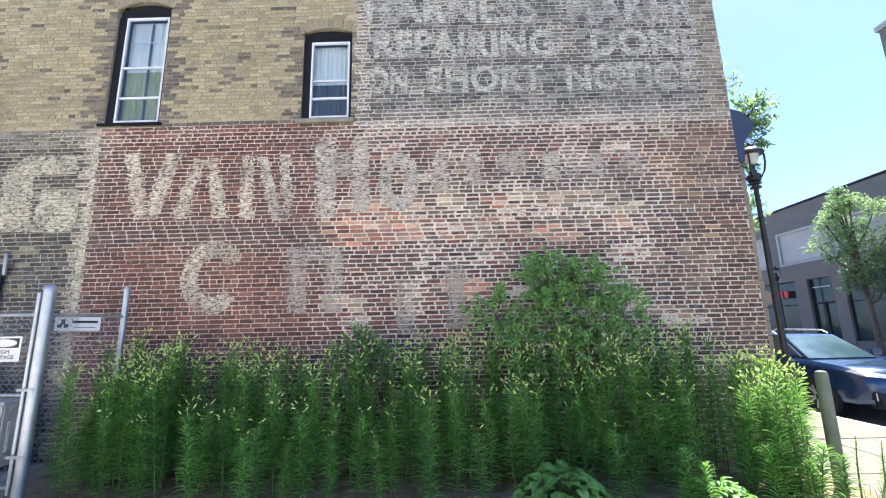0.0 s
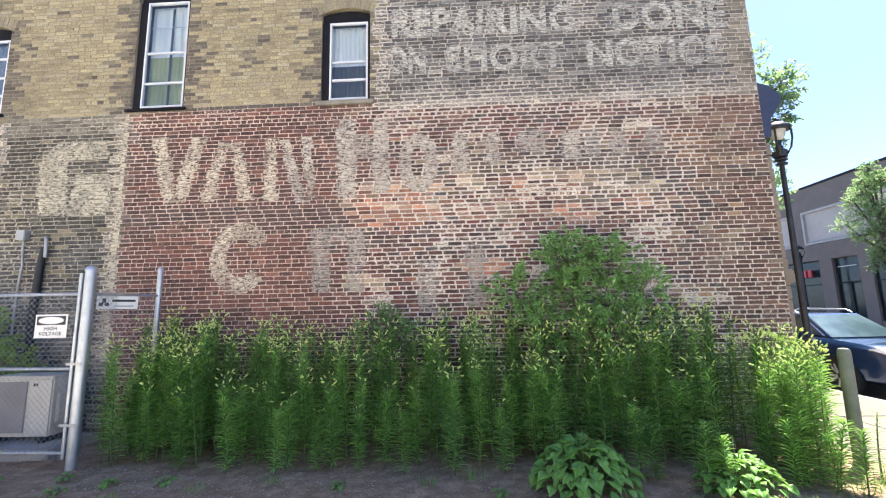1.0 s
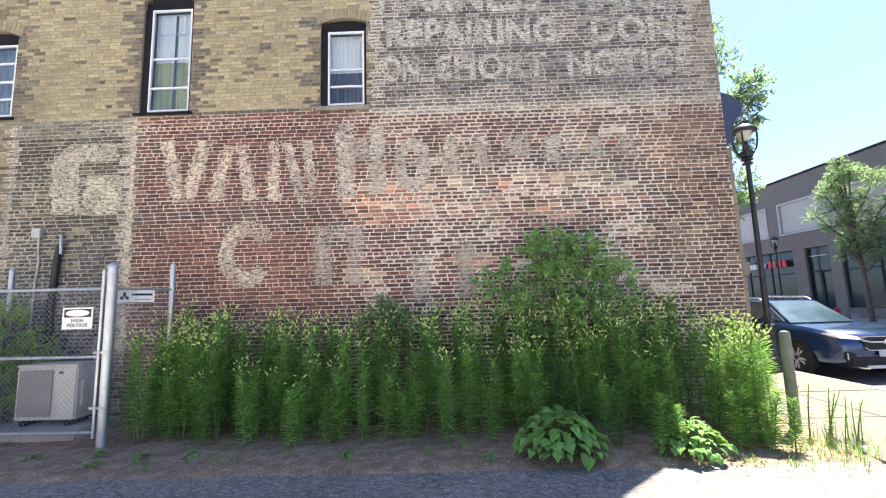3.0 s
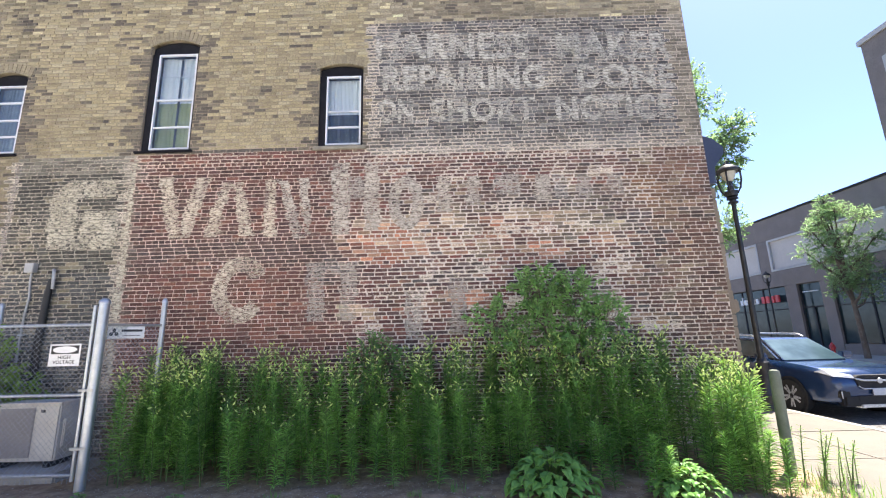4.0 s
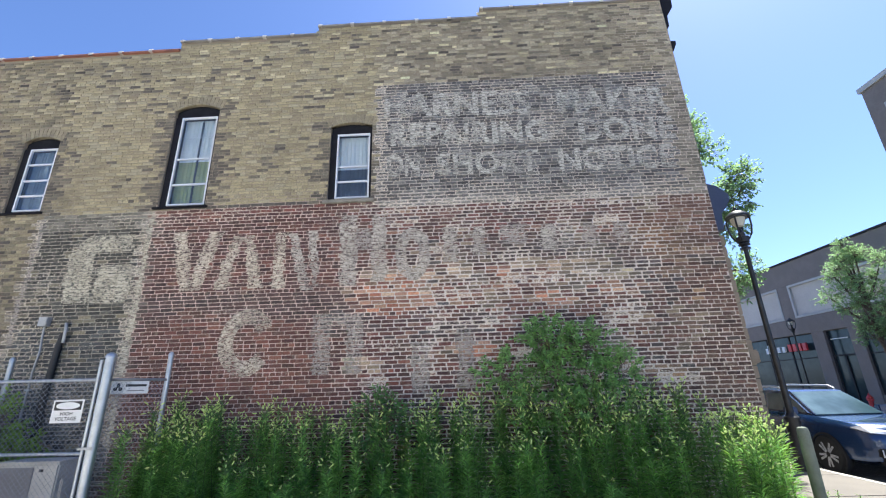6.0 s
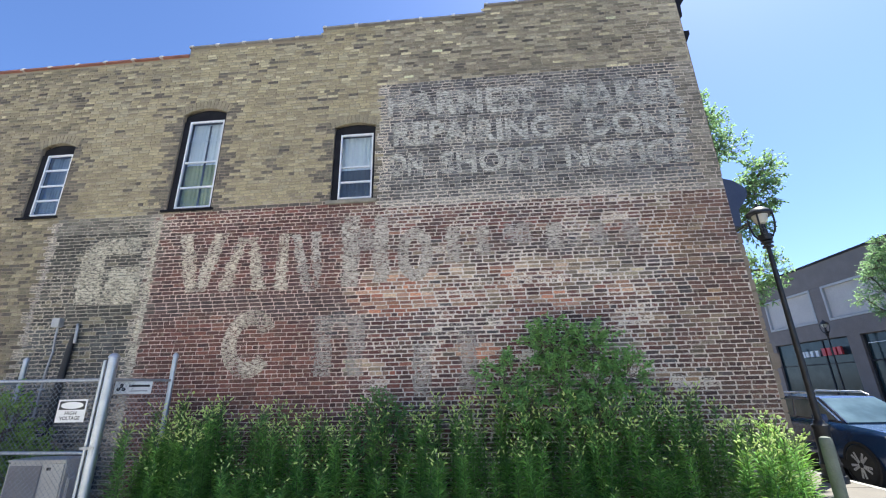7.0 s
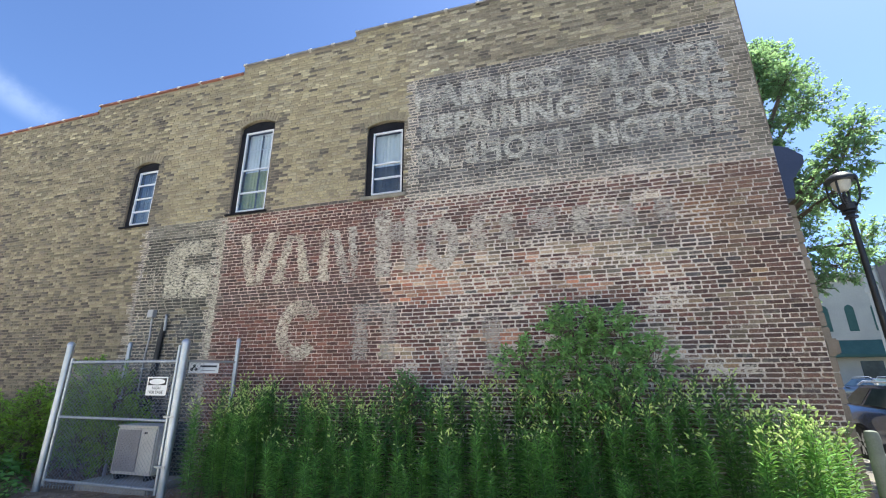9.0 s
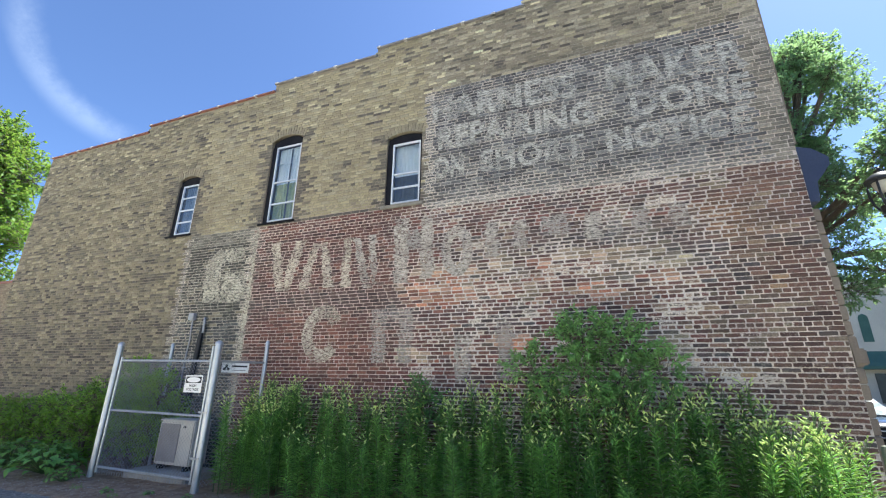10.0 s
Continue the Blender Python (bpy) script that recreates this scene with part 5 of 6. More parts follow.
        part("headlight", Geo().add([(s * 0.42, -2.43, 0.80), (s * 0.79, -2.36, 0.84), (s * 0.895, -2.06, 0.92), (s * 0.80, -2.18, 0.955), (s * 0.44, -2.38, 0.865),
                                     (s * 0.42, -2.2, 0.78), (s * 0.70, -2.1, 0.80), (s * 0.80, -1.95, 0.86), (s * 0.72, -2.0, 0.90), (s * 0.44, -2.2, 0.85)],
                                    [(0, 1, 2, 3, 4), (9, 8, 7, 6, 5), (0, 5, 6, 1), (1, 6, 7, 2), (2, 7, 8, 3), (3, 8, 9, 4), (4, 9, 5, 0)]), M["headlight"], c, "clear headlight")
        fog = part("fog_light", Geo().box(s * 0.66 - 0.10, s * 0.66 + 0.10, -2.43, -2.30, 0.42, 0.57), M["rubber"], c, "black fog lamp recess", bevel=0.02)
        part("fog_trim", Geo().box(s * 0.745 - 0.012, s * 0.745 + 0.012, -2.44, -2.431, 0.43, 0.56), M["chrome"], fog, "silver upright trim", bevel=0.003)
        for y in (-1.42, 1.36):
            wx = s * 0.83
            part("wheel_arch", Geo().lathe([(0.40, wx - 0.02), (0.415, wx + s * 0.112), (0.375, wx + s * 0.114), (0.37, wx - 0.02)], 28, (0, y, 0.36), "x", False), M["car_black"], c, "black plastic wheel arch", smooth=True)
            tyre = part("wheel", Geo().lathe([(0.25, -0.10), (0.33, -0.11), (0.36, -0.08), (0.36, 0.08), (0.33, 0.11), (0.25, 0.10)], 28, (0, 0, 0), "x"), M["rubber"], c, "black tyre", smooth=True, at=(wx + s * 0.02, y, 0.36))
            part("rim", Geo().lathe([(0.25, -0.09), (0.255, 0.095 * 1.0), (0.235, 0.10), (0.225, 0.06), (0.22, -0.06)], 28, (0, 0, 0), "x", False), M["chrome"], tyre, "silver alloy rim", smooth=True)
            sp = Geo()
            for i in range(10):
                t = math.tau * i / 10 + (0.12 if i % 2 else -0.12)
                d, e = Vector((0, math.cos(t), math.sin(t))), Vector((0, -math.sin(t), math.cos(t)))
                q = [d * 0.05 + e * 0.02, d * 0.235 + e * 0.022, d * 0.235 - e * 0.022, d * 0.05 - e * 0.02]
                sp.add([p + Vector((s * 0.105, 0, 0)) for p in q] + [p + Vector((s * 0.07, 0, 0)) for p in q], [(0, 1, 2, 3), (4, 7, 6, 5), (0, 4, 5, 1), (1, 5, 6, 2), (2, 6, 7, 3), (3, 7, 4, 0)])
            part("spokes", sp, M["chrome"], tyre, "silver spokes")
    part("bumper", Geo().box(-0.72, 0.72, -2.445, -2.25, 0.27, 0.50), M["car_black"], c, "black lower bumper", bevel=0.04)
    part("skid_plate", Geo().box(-0.4, 0.4, -2.452, -2.3, 0.25, 0.31), M["chrome"], c, bevel=0.012)
    part("grille", Geo().prism([(-0.40, 0.66), (-0.34, 0.60), (0.34, 0.60), (0.40, 0.66), (0.42, 0.82), (0.36, 0.86), (-0.36, 0.86), (-0.42, 0.82)], "y", -2.455, -2.3), M["car_black"], c, "black grille", bevel=0.01)
    part("grille_bar", Geo().tube([(-0.43, -2.44, 0.80), (-0.30, -2.47, 0.765), (0.0, -2.475, 0.755), (0.30, -2.47, 0.765), (0.43, -2.44, 0.80)], 0.018, 8), M["chrome"], c, "silver bar across the grille", smooth=True)
    part("grille_bar", Geo().tube([(-0.40, -2.45, 0.66), (-0.33, -2.462, 0.605), (0.33, -2.462, 0.605), (0.40, -2.45, 0.66)], 0.011, 6), M["chrome"], c, "silver lower rim of the grille", smooth=True)
    part("badge", Geo().lathe([(0.055, -2.485), (0.05, -2.495)], 20, (0, 0, 0.755), "y"), M["chrome"], c, "plain oval badge", smooth=True)
    part("air_intake", Geo().box(-0.45, 0.45, -2.452, -2.3, 0.36, 0.47), M["rubber"], c, "black lower air intake", bevel=0.01)
    part("number_plate", Geo().box(-0.16, 0.16, -2.475, -2.46, 0.48, 0.60), M["plate"], c)
    return c


car("parked_car", "car_blue", (8.55, 11.42, -0.14), 0, "dark blue estate car parked at the kerb")
car("parked_car", "car_dark", (8.5, 17.6, -0.14), 0, "black estate car parked behind the blue one")
car("parked_car", "car_dark", (19.2, 33.6, -0.14), 180, "dark car parked across the street")

# ---- buildings across the street ----
store = thing("shop_building", (24.0, 0, 0), "dark grey shop building with pale panels", "building")
part("wall", Geo().box(0.30, 14, 21.6, 37.8, -0.3, 8.0), M["store_grey"], store)
part("parapet", Geo().box(0.0, 14, 21.6, 37.8, 8.0, 9.6), M["store_grey"], store, bevel=0.02)
part("roof_edge", Geo().box(-0.08, 14, 21.6, 37.85, 9.602, 9.72), M["car_black"], store)
part("fascia", Geo().box(0.0, 0.298, 21.6, 37.8, 4.55, 5.65), M["store_grey"], store, bevel=0.01)
for y0, y1 in ((31.9, 36.9), (22.2, 30.85)):
    p = part("panel", Geo().box(0.12, 0.297, y0 + 0.15, y1 - 0.15, 5.85, 7.85), M["store_panel"], store, "pale smooth panel")
    part("panel_frame", Geo().box(-0.04, 0.2, y0, y0 + 0.15, 5.66, 7.99).box(-0.04, 0.2, y1 - 0.15, y1, 5.66, 7.99).box(-0.04, 0.2, y0 + 0.15, y1 - 0.15, 7.84, 7.99).box(-0.04, 0.2, y0 + 0.15, y1 - 0.15, 5.66, 5.81), M["store_frame"], p, "light stone frame")
for y0, y1 in ((36.9, 37.8), (30.85, 31.9), (21.6, 22.2)):
    part("pier", Geo().box(0.0, 0.298, y0, y1, 5.652, 7.998), M["store_grey"], store)
for y0, y1 in ((36.9, 37.8), (29.0, 30.0), (26.4, 27.2), (21.6, 22.0)):
    part("column", Geo().box(0.0, 0.299, y0, y1, -0.2, 4.548), M["store_grey"], store, bevel=0.01)
for y0, y1 in ((30.0, 36.9), (22.0, 26.4)):
    part("base_wall", Geo().box(0.05, 0.299, y0, y1, -0.2, 0.6), M["store_grey"], store)
for y0, y1 in ((30.0, 32.3), (32.3, 34.6), (34.6, 36.9), (22.0, 24.2), (24.2, 26.4)):
    w = part("shop_window", Geo().box(0.18, 0.24, y0 + 0.06, y1 - 0.06, 0.66, 4.48), M["store_glass"], store, "dark shop window")
    part("window_frame", Geo().box(0.14, 0.26, y0, y0 + 0.06, 0.6, 4.54).box(0.14, 0.26, y1 - 0.06, y1, 0.6, 4.54).box(0.14, 0.26, y0 + 0.06, y1 - 0.06, 4.48, 4.54).box(0.14, 0.26, y0 + 0.06, y1 - 0.06, 2.9, 2.96), M["car_black"], w)
part("corner_pier", Geo().box(-0.12, 0.6, 37.81, 39.3, -0.2, 9.4).box(-0.2, 0.62, 37.805, 39.4, 7.6, 8.0), M["cream_render"], store, "tan stone pier at the building's end", bevel=0.02)
door = part("door", Geo().box(0.24, 0.285, 27.2, 29.0, 0.0, 4.5), M["store_glass"], store, "dark glass shop door")
part("door_frame", Geo().box(0.16, 0.236, 27.2, 27.3, 0, 4.5).box(0.16, 0.236, 28.9, 29.0, 0, 4.5).box(0.16, 0.236, 28.05, 28.15, 0, 3.0).box(0.16, 0.236, 27.3, 28.9, 2.9, 3.0), M["car_black"], door)
part("strip_light", Geo().box(0.14, 0.155, 27.5, 28.8, 3.95, 4.0), M["sign_white"], door, "pale strip over the door")
ssign = thing("shop_sign", (23.86, 0, 0), "white and red shop sign letters drawn as bars", "sign")
for y in (34.5, 34.1, 33.75, 33.3, 32.8):
    part("bar", Geo().box(0, 0.12, y - 0.27, y, 3.45, 3.85), M["sign_white"], ssign)
part("bar", Geo().box(0, 0.12, 34.22, 34.28, 3.85, 4.08), M["sign_white"], ssign)
for y in (32.2, 31.75, 31.3, 30.85):
    part("bar", Geo().box(0, 0.12, y - 0.3, y, 3.45, 3.95), M["sign_red"], ssign, "red bar")

tall = thing("tall_building", (24.0, 0, 0), "tall grey building with light window surrounds", "building")
part("wall", Geo().box(0.02, 14, 4.0, 21.4, -0.3, 17.2), M["store_grey"], tall)
part("roof_edge", Geo().box(-0.1, 14, 3.9, 21.5, 17.202, 17.5), M["store_frame"], tall)
for y0 in (18.0, 14.2, 10.4):
    for z0 in (12.6, 8.2):
        w = part("window", Geo().box(-0.02, 0.018, y0 + 0.2, y0 + 2.2, z0 + 0.2, z0 + 3.0), M["store_glass"], tall, "dark upper window")
        part("window_surround", Geo().box(-0.14, 0.017, y0, y0 + 0.2, z0, z0 + 3.2).box(-0.14, 0.017, y0 + 2.2, y0 + 2.4, z0, z0 + 3.2).box(-0.14, 0.017, y0 + 0.2, y0 + 2.2, z0 + 3.0, z0 + 3.2).box(-0.14, 0.017, y0 + 0.2, y0 + 2.2, z0, z0 + 0.2), M["store_frame"], w, "light surround")

cream_b = thing("cream_building", (0, 60.0, 0), "cream plastered building with green awning", "building")
part("wall", Geo().box(22, 52, 0.0, 14, -0.3, 13.0), M["cream_render"], cream_b)
part("cornice", Geo().box(21.8, 52.2, -0.4, 0.0, 12.4, 13.2), M["cream_render"], cream_b, bevel=0.05)
part("awning", Geo().prism([(-1.2, 3.5), (-1.2, 3.8), (-0.01, 5.4), (-0.01, 3.5)], "x", 22.5, 51), M["green_awning"], cream_b, "dark green awning")
for i in range(11):
    x = 23.2 + i * 2.5
    part("window", Geo().prism([(x, 6.4), (x + 0.9, 6.4), (x + 0.9, 9.0), (x + 0.75, 9.3), (x + 0.45, 9.45), (x + 0.15, 9.3), (x, 9.0)], "y", -0.03, -0.004), M["green_awning"], cream_b, "narrow arched window")
    if i % 2 == 0:
        part("shop_door", Geo().box(x + 0.1, x + 2.2, -0.04, -0.004, 0.1, 3.1), M["store_glass"], cream_b, "dark shop doorway")

hyd = thing("fire_hydrant", (22.3, 25.3, 0.0), "red fire hydrant on the far pavement", "fire hydrant")
part("barrel", Geo().lathe([(0.17, 0.0), (0.17, 0.05), (0.11, 0.06), (0.11, 0.5), (0.15, 0.52), (0.15, 0.56), (0.11, 0.60), (0.07, 0.68), (0.03, 0.70), (0.03, 0.76), (0.005, 0.77)], 16), M["red"], hyd, smooth=True)
for s in (-1, 1):
    part("outlet", Geo().lathe([(0.06, 0.10 * s), (0.06, 0.17 * s), (0.035, 0.2 * s)], 12, (0, 0, 0.44), "y"), M["red"], hyd)

# ---- plants ----
def leaf_strip(g, base, way, length, width, droop, curl=0.0):
    """A narrow leaf: a folded strip that bends down along its way."""
    way = Vector(way).normalized()
    side = way.cross(Vector((0, 0, 1)))
    if side.length < 0.05:
        side = Vector((1, 0, 0))
    side.normalize()
    n = len(g.v)
    p = Vector(base)
    pts = []
    steps = 3
    for i in range(steps + 1):
        t = i / steps
        w = width * (0.35, 1.0, 0.75, 0.0)[i]
        pts.append((p.copy(), w))
        d = (way + Vector((0, 0, -droop * t))).normalized()
        p = p + d * (length / steps)
    for q, w in pts[:-1]:
        lift = Vector((0, 0, w * 0.35 + curl * w))
        g.v += [tuple(q - side * w / 2 + lift), tuple(q), tuple(q + side * w / 2 + lift)]
    g.v.append(tuple(pts[-1][0]))
    for i in range(steps - 1):
        a = n + 3 * i
        g.f += [(a, a + 1, a + 4, a + 3), (a + 1, a + 2, a + 5, a + 4)]
    a = n + 3 * (steps - 1)
    g.f += [(a, a + 1, a + 3), (a + 1, a + 2, a + 3)]


def lily(seed, height, material, buds, place, label, group, spread=1.0):
    """A tall lily: one stalk with whorls of narrow leaves, and pale buds on top."""
    r = random.Random(seed)
    p = thing("lily_plant", place, label, "lily", group)
    bend = Vector((r.uniform(-0.05, 0.05), r.uniform(-0.06, 0.02), 0))

    def at(z):
        t = z / height
        return Vector((bend.x * t * t, bend.y * t * t, z))
    part("stalk", Geo().tube([at(height * i / 6) for i in range(7)], [0.008 - 0.0009 * i for i in range(7)], 5), M["stem"], p)
    g = Geo()
    z, ang = height * (0.06 if height < 1.1 else 0.12), r.uniform(0, 6)
    while z < height * 0.97:
        t = z / height
        ang += 2.4 + r.uniform(-0.35, 0.35)
        length = spread * (0.185 - 0.07 * max(0, (t - 0.55) / 0.45) - 0.035 * max(0, (0.3 - t) / 0.3)) * r.uniform(0.75, 1.2)
        rise = 0.34 + 0.5 * t + r.uniform(-0.12, 0.12)
        leaf_strip(g, at(z), (math.cos(ang), math.sin(ang), rise), length, 0.019 * spread * r.uniform(0.8, 1.25), 0.85 - 0.3 * t + r.uniform(-0.2, 0.3))
        z += height * 0.0060 * r.uniform(0.6, 1.4) / spread
    tagged(part("foliage", g, material, p), kind="stuff")
    b, s = Geo(), Geo()
    for i in range(buds):
        a = ang + i * 2.4
        out = 0.035 + 0.065 * r.random()
        root = at(height * r.uniform(0.93, 1.0))
        tip = root + Vector((math.cos(a) * out, math.sin(a) * out, 0.03 + 0.11 * r.random()))
        s.tube([root, tip], 0.0025, 4, False)
        d = Vector((math.cos(a), math.sin(a), r.uniform(-0.2, 1.8))).normalized()
        ln = r.uniform(0.035, 0.06)
        b.tube([tip, tip + d * ln * 0.3, tip + d * ln * 0.75, tip + d * ln], [0.004, 0.0075, 0.0075, 0.002], 5)
    if buds:
        tagged(part("bud_stem", s, M["stem"], p), kind="stuff")
        tagged(part("flower_head", b, M["bud"], p, "pale green flower buds"), kind="stuff")
    return p


rp = random.Random(5)
kinds = [lily(100 + i, h, M["lily"], nb, (0, 0, 0), "tall green lily with narrow leaves and pale buds", "lilies in the bed", 0.88) for i, (h, nb) in
         enumerate([(1.40, 10), (1.28, 8), (1.18, 8), (1.5, 11), (1.05, 5), (0.92, 5), (1.34, 10), (0.8, 3)])]
spots = []
for row, (y, dx, hmin, hmax) in enumerate([(6.72, 0.155, 1.16, 1.62), (6.48, 0.16, 1.15, 1.6), (6.24, 0.175, 1.05, 1.54), (6.0, 0.20, 0.85, 1.42), (5.78, 0.30, 0.70, 1.18), (5.58, 0.48, 0.6, 0.98)]):
    x = -4.2 + rp.uniform(0, 0.1)
    while x < 3.45:
        px, py = x + rp.uniform(-0.05, 0.05), y + rp.uniform(-0.10, 0.10)
        x += dx * rp.uniform(0.75, 1.3)
        if px < -3.3 and py < 5.88 or px > 2.75 and py < 5.9 or (0.6 < px < 1.8 and py < 5.62):
            continue
        swell = 0.10 * noise.noise((px * 0.9, row * 0.4, 3)) + (0.10 if px > 0.9 else 0.0) - (0.10 if -2.4 < px < -1.3 else 0) + (0.06 if px < -2.8 else 0)
        spots.append((px, py, min(1.68, rp.uniform(hmin, hmax) + swell)))
for i in range(34):
    px, py = -4.2 + 0.9 * rp.random(), 5.82 + 0.85 * rp.random()
    spots.append((px, py, rp.uniform(0.85, 1.5)))
heights = [1.40, 1.28, 1.18, 1.5, 1.05, 0.92, 1.34, 0.8]
used = [False] * len(kinds)
for px, py, h in spots:
    i = min(range(len(kinds)), key=lambda q: abs(heights[q] - h) + rp.uniform(0, 0.22))
    s = h / heights[i]
    m = pose(px, py, soil_height(px, py) - 0.01, rp.uniform(-4, 5), rp.uniform(-4, 4), rp.uniform(0, 360))
    ob = kinds[i]
    if used[i]:
        ob = copy_thing(kinds[i], m)
    used[i] = True
    ob.matrix_basis = m @ Matrix.Diagonal((s, s, s, 1))

# the clump in the sun by the bollard
clump = [lily(300 + i, h, M["lily"], nb, (0, 0, 0), "sunlit yellow-green lily beside the bollard", "lilies in the sun", 0.85) for i, (h, nb) in enumerate([(1.1, 10), (0.95, 7), (0.62, 0)])]
ch = [1.1, 0.95, 0.62]
cu_used = [False] * 3
for px, py, h in [(3.10, 5.55, 1.10), (3.22, 5.30, 1.05), (3.30, 5.62, 1.22), (3.42, 5.36, 1.10), (3.50, 5.72, 1.28), (3.58, 5.45, 1.15), (3.40, 5.50, 1.16), (3.20, 5.42, 1.12), (3.12, 5.66, 1.2), (3.46, 5.62, 1.24), (3.26, 5.78, 1.26), (3.02, 5.42, 1.0), (3.34, 5.22, 0.85), (3.18, 5.18, 0.7), 
                  (3.15, 5.75, 1.2), (3.38, 5.88, 1.25), (3.62, 5.92, 1.3), (3.05, 5.15, 0.6), (3.35, 5.08, 0.5), (3.55, 5.02, 0.55), 
                  (3.42, 5.14, 0.62), (3.28, 5.48, 1.08), (3.55, 5.58, 1.2), (3.74, 5.84, 1.16), (3.86, 6.02, 1.2), (3.80, 5.62, 1.02), (3.94, 5.86, 1.1), (3.72, 6.14, 1.22), (3.90, 6.24, 1.15), (3.68, 5.70, 1.1), (3.98, 6.08, 1.0), (2.30, 4.92, 0.52), (2.22, 5.05, 0.62), (1.86, 5.3, 0.66)]:
    i = min(range(3), key=lambda q: abs(ch[q] - h))
    s = h / ch[i]
    m = pose(px, py, soil_height(px, py) - 0.01, rp.uniform(-5, 6), rp.uniform(-6, 6), rp.uniform(0, 360))
    ob = clump[i] if not cu_used[i] else copy_thing(clump[i], m)
    cu_used[i] = True
    ob.matrix_basis = m @ Matrix.Diagonal((s, s, s, 1))


def broad_leaf(length, width, droop, fold=0.16):
    """A broad pointed leaf on its stalk, growing along +x, ribbed and arched."""
    g = Geo()
    rows = 7
    for i in range(rows + 1):
        t = i / rows
        w = width * 0.5 * (math.sin(math.pi * min(1, t * 1.02) ** 0.72) if 0 < t < 1 else 0.02)
        x = length * t
        z = 0.30 * length * math.sin(t * 2.2) * 0.6 - droop * length * t * t
        for k in (-1, -0.5, 0, 0.5, 1):
            g.v.append((x, w * k, z + abs(k) * w * fold + (0.006 if abs(k) == 0.5 else 0)))
    g.f = [(i * 5 + k, (i + 1) * 5 + k, (i + 1) * 5 + k + 1, i * 5 + k + 1) for i in range(rows) for k in range(4)]
    return g


hosta_meshes = [make_mesh("leaf", broad_leaf(l, w, d), M["hosta"], smooth=True) for l, w, d in ((0.130, 0.112, 0.35), (0.115, 0.098, 0.22), (0.14, 0.118, 0.48), (0.10, 0.080, 0.3))]


def hosta(place, radius, count, seed, label, stalks=0):
    """A mound of broad leaves that lap over one another, tips out and down."""
    r = random.Random(seed)
    k = radius / 0.5
    p = thing("hosta_plant", place, label, "hosta", "hostas")
    g = Geo()
    for i in range(count):
        t = math.sqrt((i + 0.5) / count)
        a = i * 2.39996 + r.uniform(-0.2, 0.2)
        d = radius * 0.72 * t
        z = max(0.04, k * (0.33 * math.cos(1.25 * t) + r.uniform(-0.03, 0.03)))
        tilt = -12 + 40 * t ** 1.5 + r.uniform(-24, 26)
        ob = new("leaf", r.choice(hosta_meshes))
        ob.parent = p
        ob.matrix_basis = pose(d * math.cos(a), d * math.sin(a), z, r.uniform(-24, 24), tilt, math.degrees(a) + r.uniform(-38, 38)) @ Matrix.Scale(r.uniform(0.65, 1.1) * (0.35 + 0.52 * k), 4)
        g.tube([(0.03 * math.cos(a), 0.03 * math.sin(a), 0), (d * 0.6 * math.cos(a), d * 0.6 * math.sin(a), z * 0.75), (d * math.cos(a), d * math.sin(a), z)], 0.0035, 4, False)
    tagged(part("leaf_stalk", g, M["stem"], p), kind="stuff")
    for i in range(stalks):
        x, y = radius * r.uniform(-0.7, 0.7), radius * r.uniform(-0.3, 0.3)
        part("flower_stalk", Geo().tube([(x, y, 0.1), (x * 1.15, y, 0.3), (x * 1.3, y, 0.44)], 0.004, 5).tube([(x * 1.3, y, 0.43), (x * 1.35, y, 0.455), (x * 1.4, y, 0.49)], [0.004, 0.011, 0.003], 5), M["stem"], p)


hosta((1.13, 5.14, 0.0), 0.62, 260, 1, "broad-leaved green hosta at the bed's edge", 3)
hosta((2.48, 5.04, 0.0), 0.46, 160, 2, "sunlit hosta in front of the lilies", 1)
hosta((-7.0, 5.40, 0.0), 0.32, 50, 3, "low hosta beside the gate post")
hosta((-7.95, 5.62, 0.0), 0.72, 150, 4, "wide hosta on the far side of the gate")
hosta((-9.2, 5.65, 0.0), 0.72, 130, 5, "wide hosta below the wall shrubs")
hosta((-9.9, 5.9, 0.0), 0.5, 50, 6, "hosta at the end of the bed")
for i, (x, y, s) in enumerate([(-3.9, 5.02, 0.13), (-3.55, 5.25, 0.10), (-4.15, 5.4, 0.09), (-3.0, 5.3, 0.1), (0.35, 5.0, 0.09), (-5.6, 5.2, 0.10), (-4.9, 5.35, 0.08), (-1.2, 5.2, 0.08)]):
    hosta((x, y, 0.0), s, 12, 20 + i, "small broad-leaved weed on the bare soil")


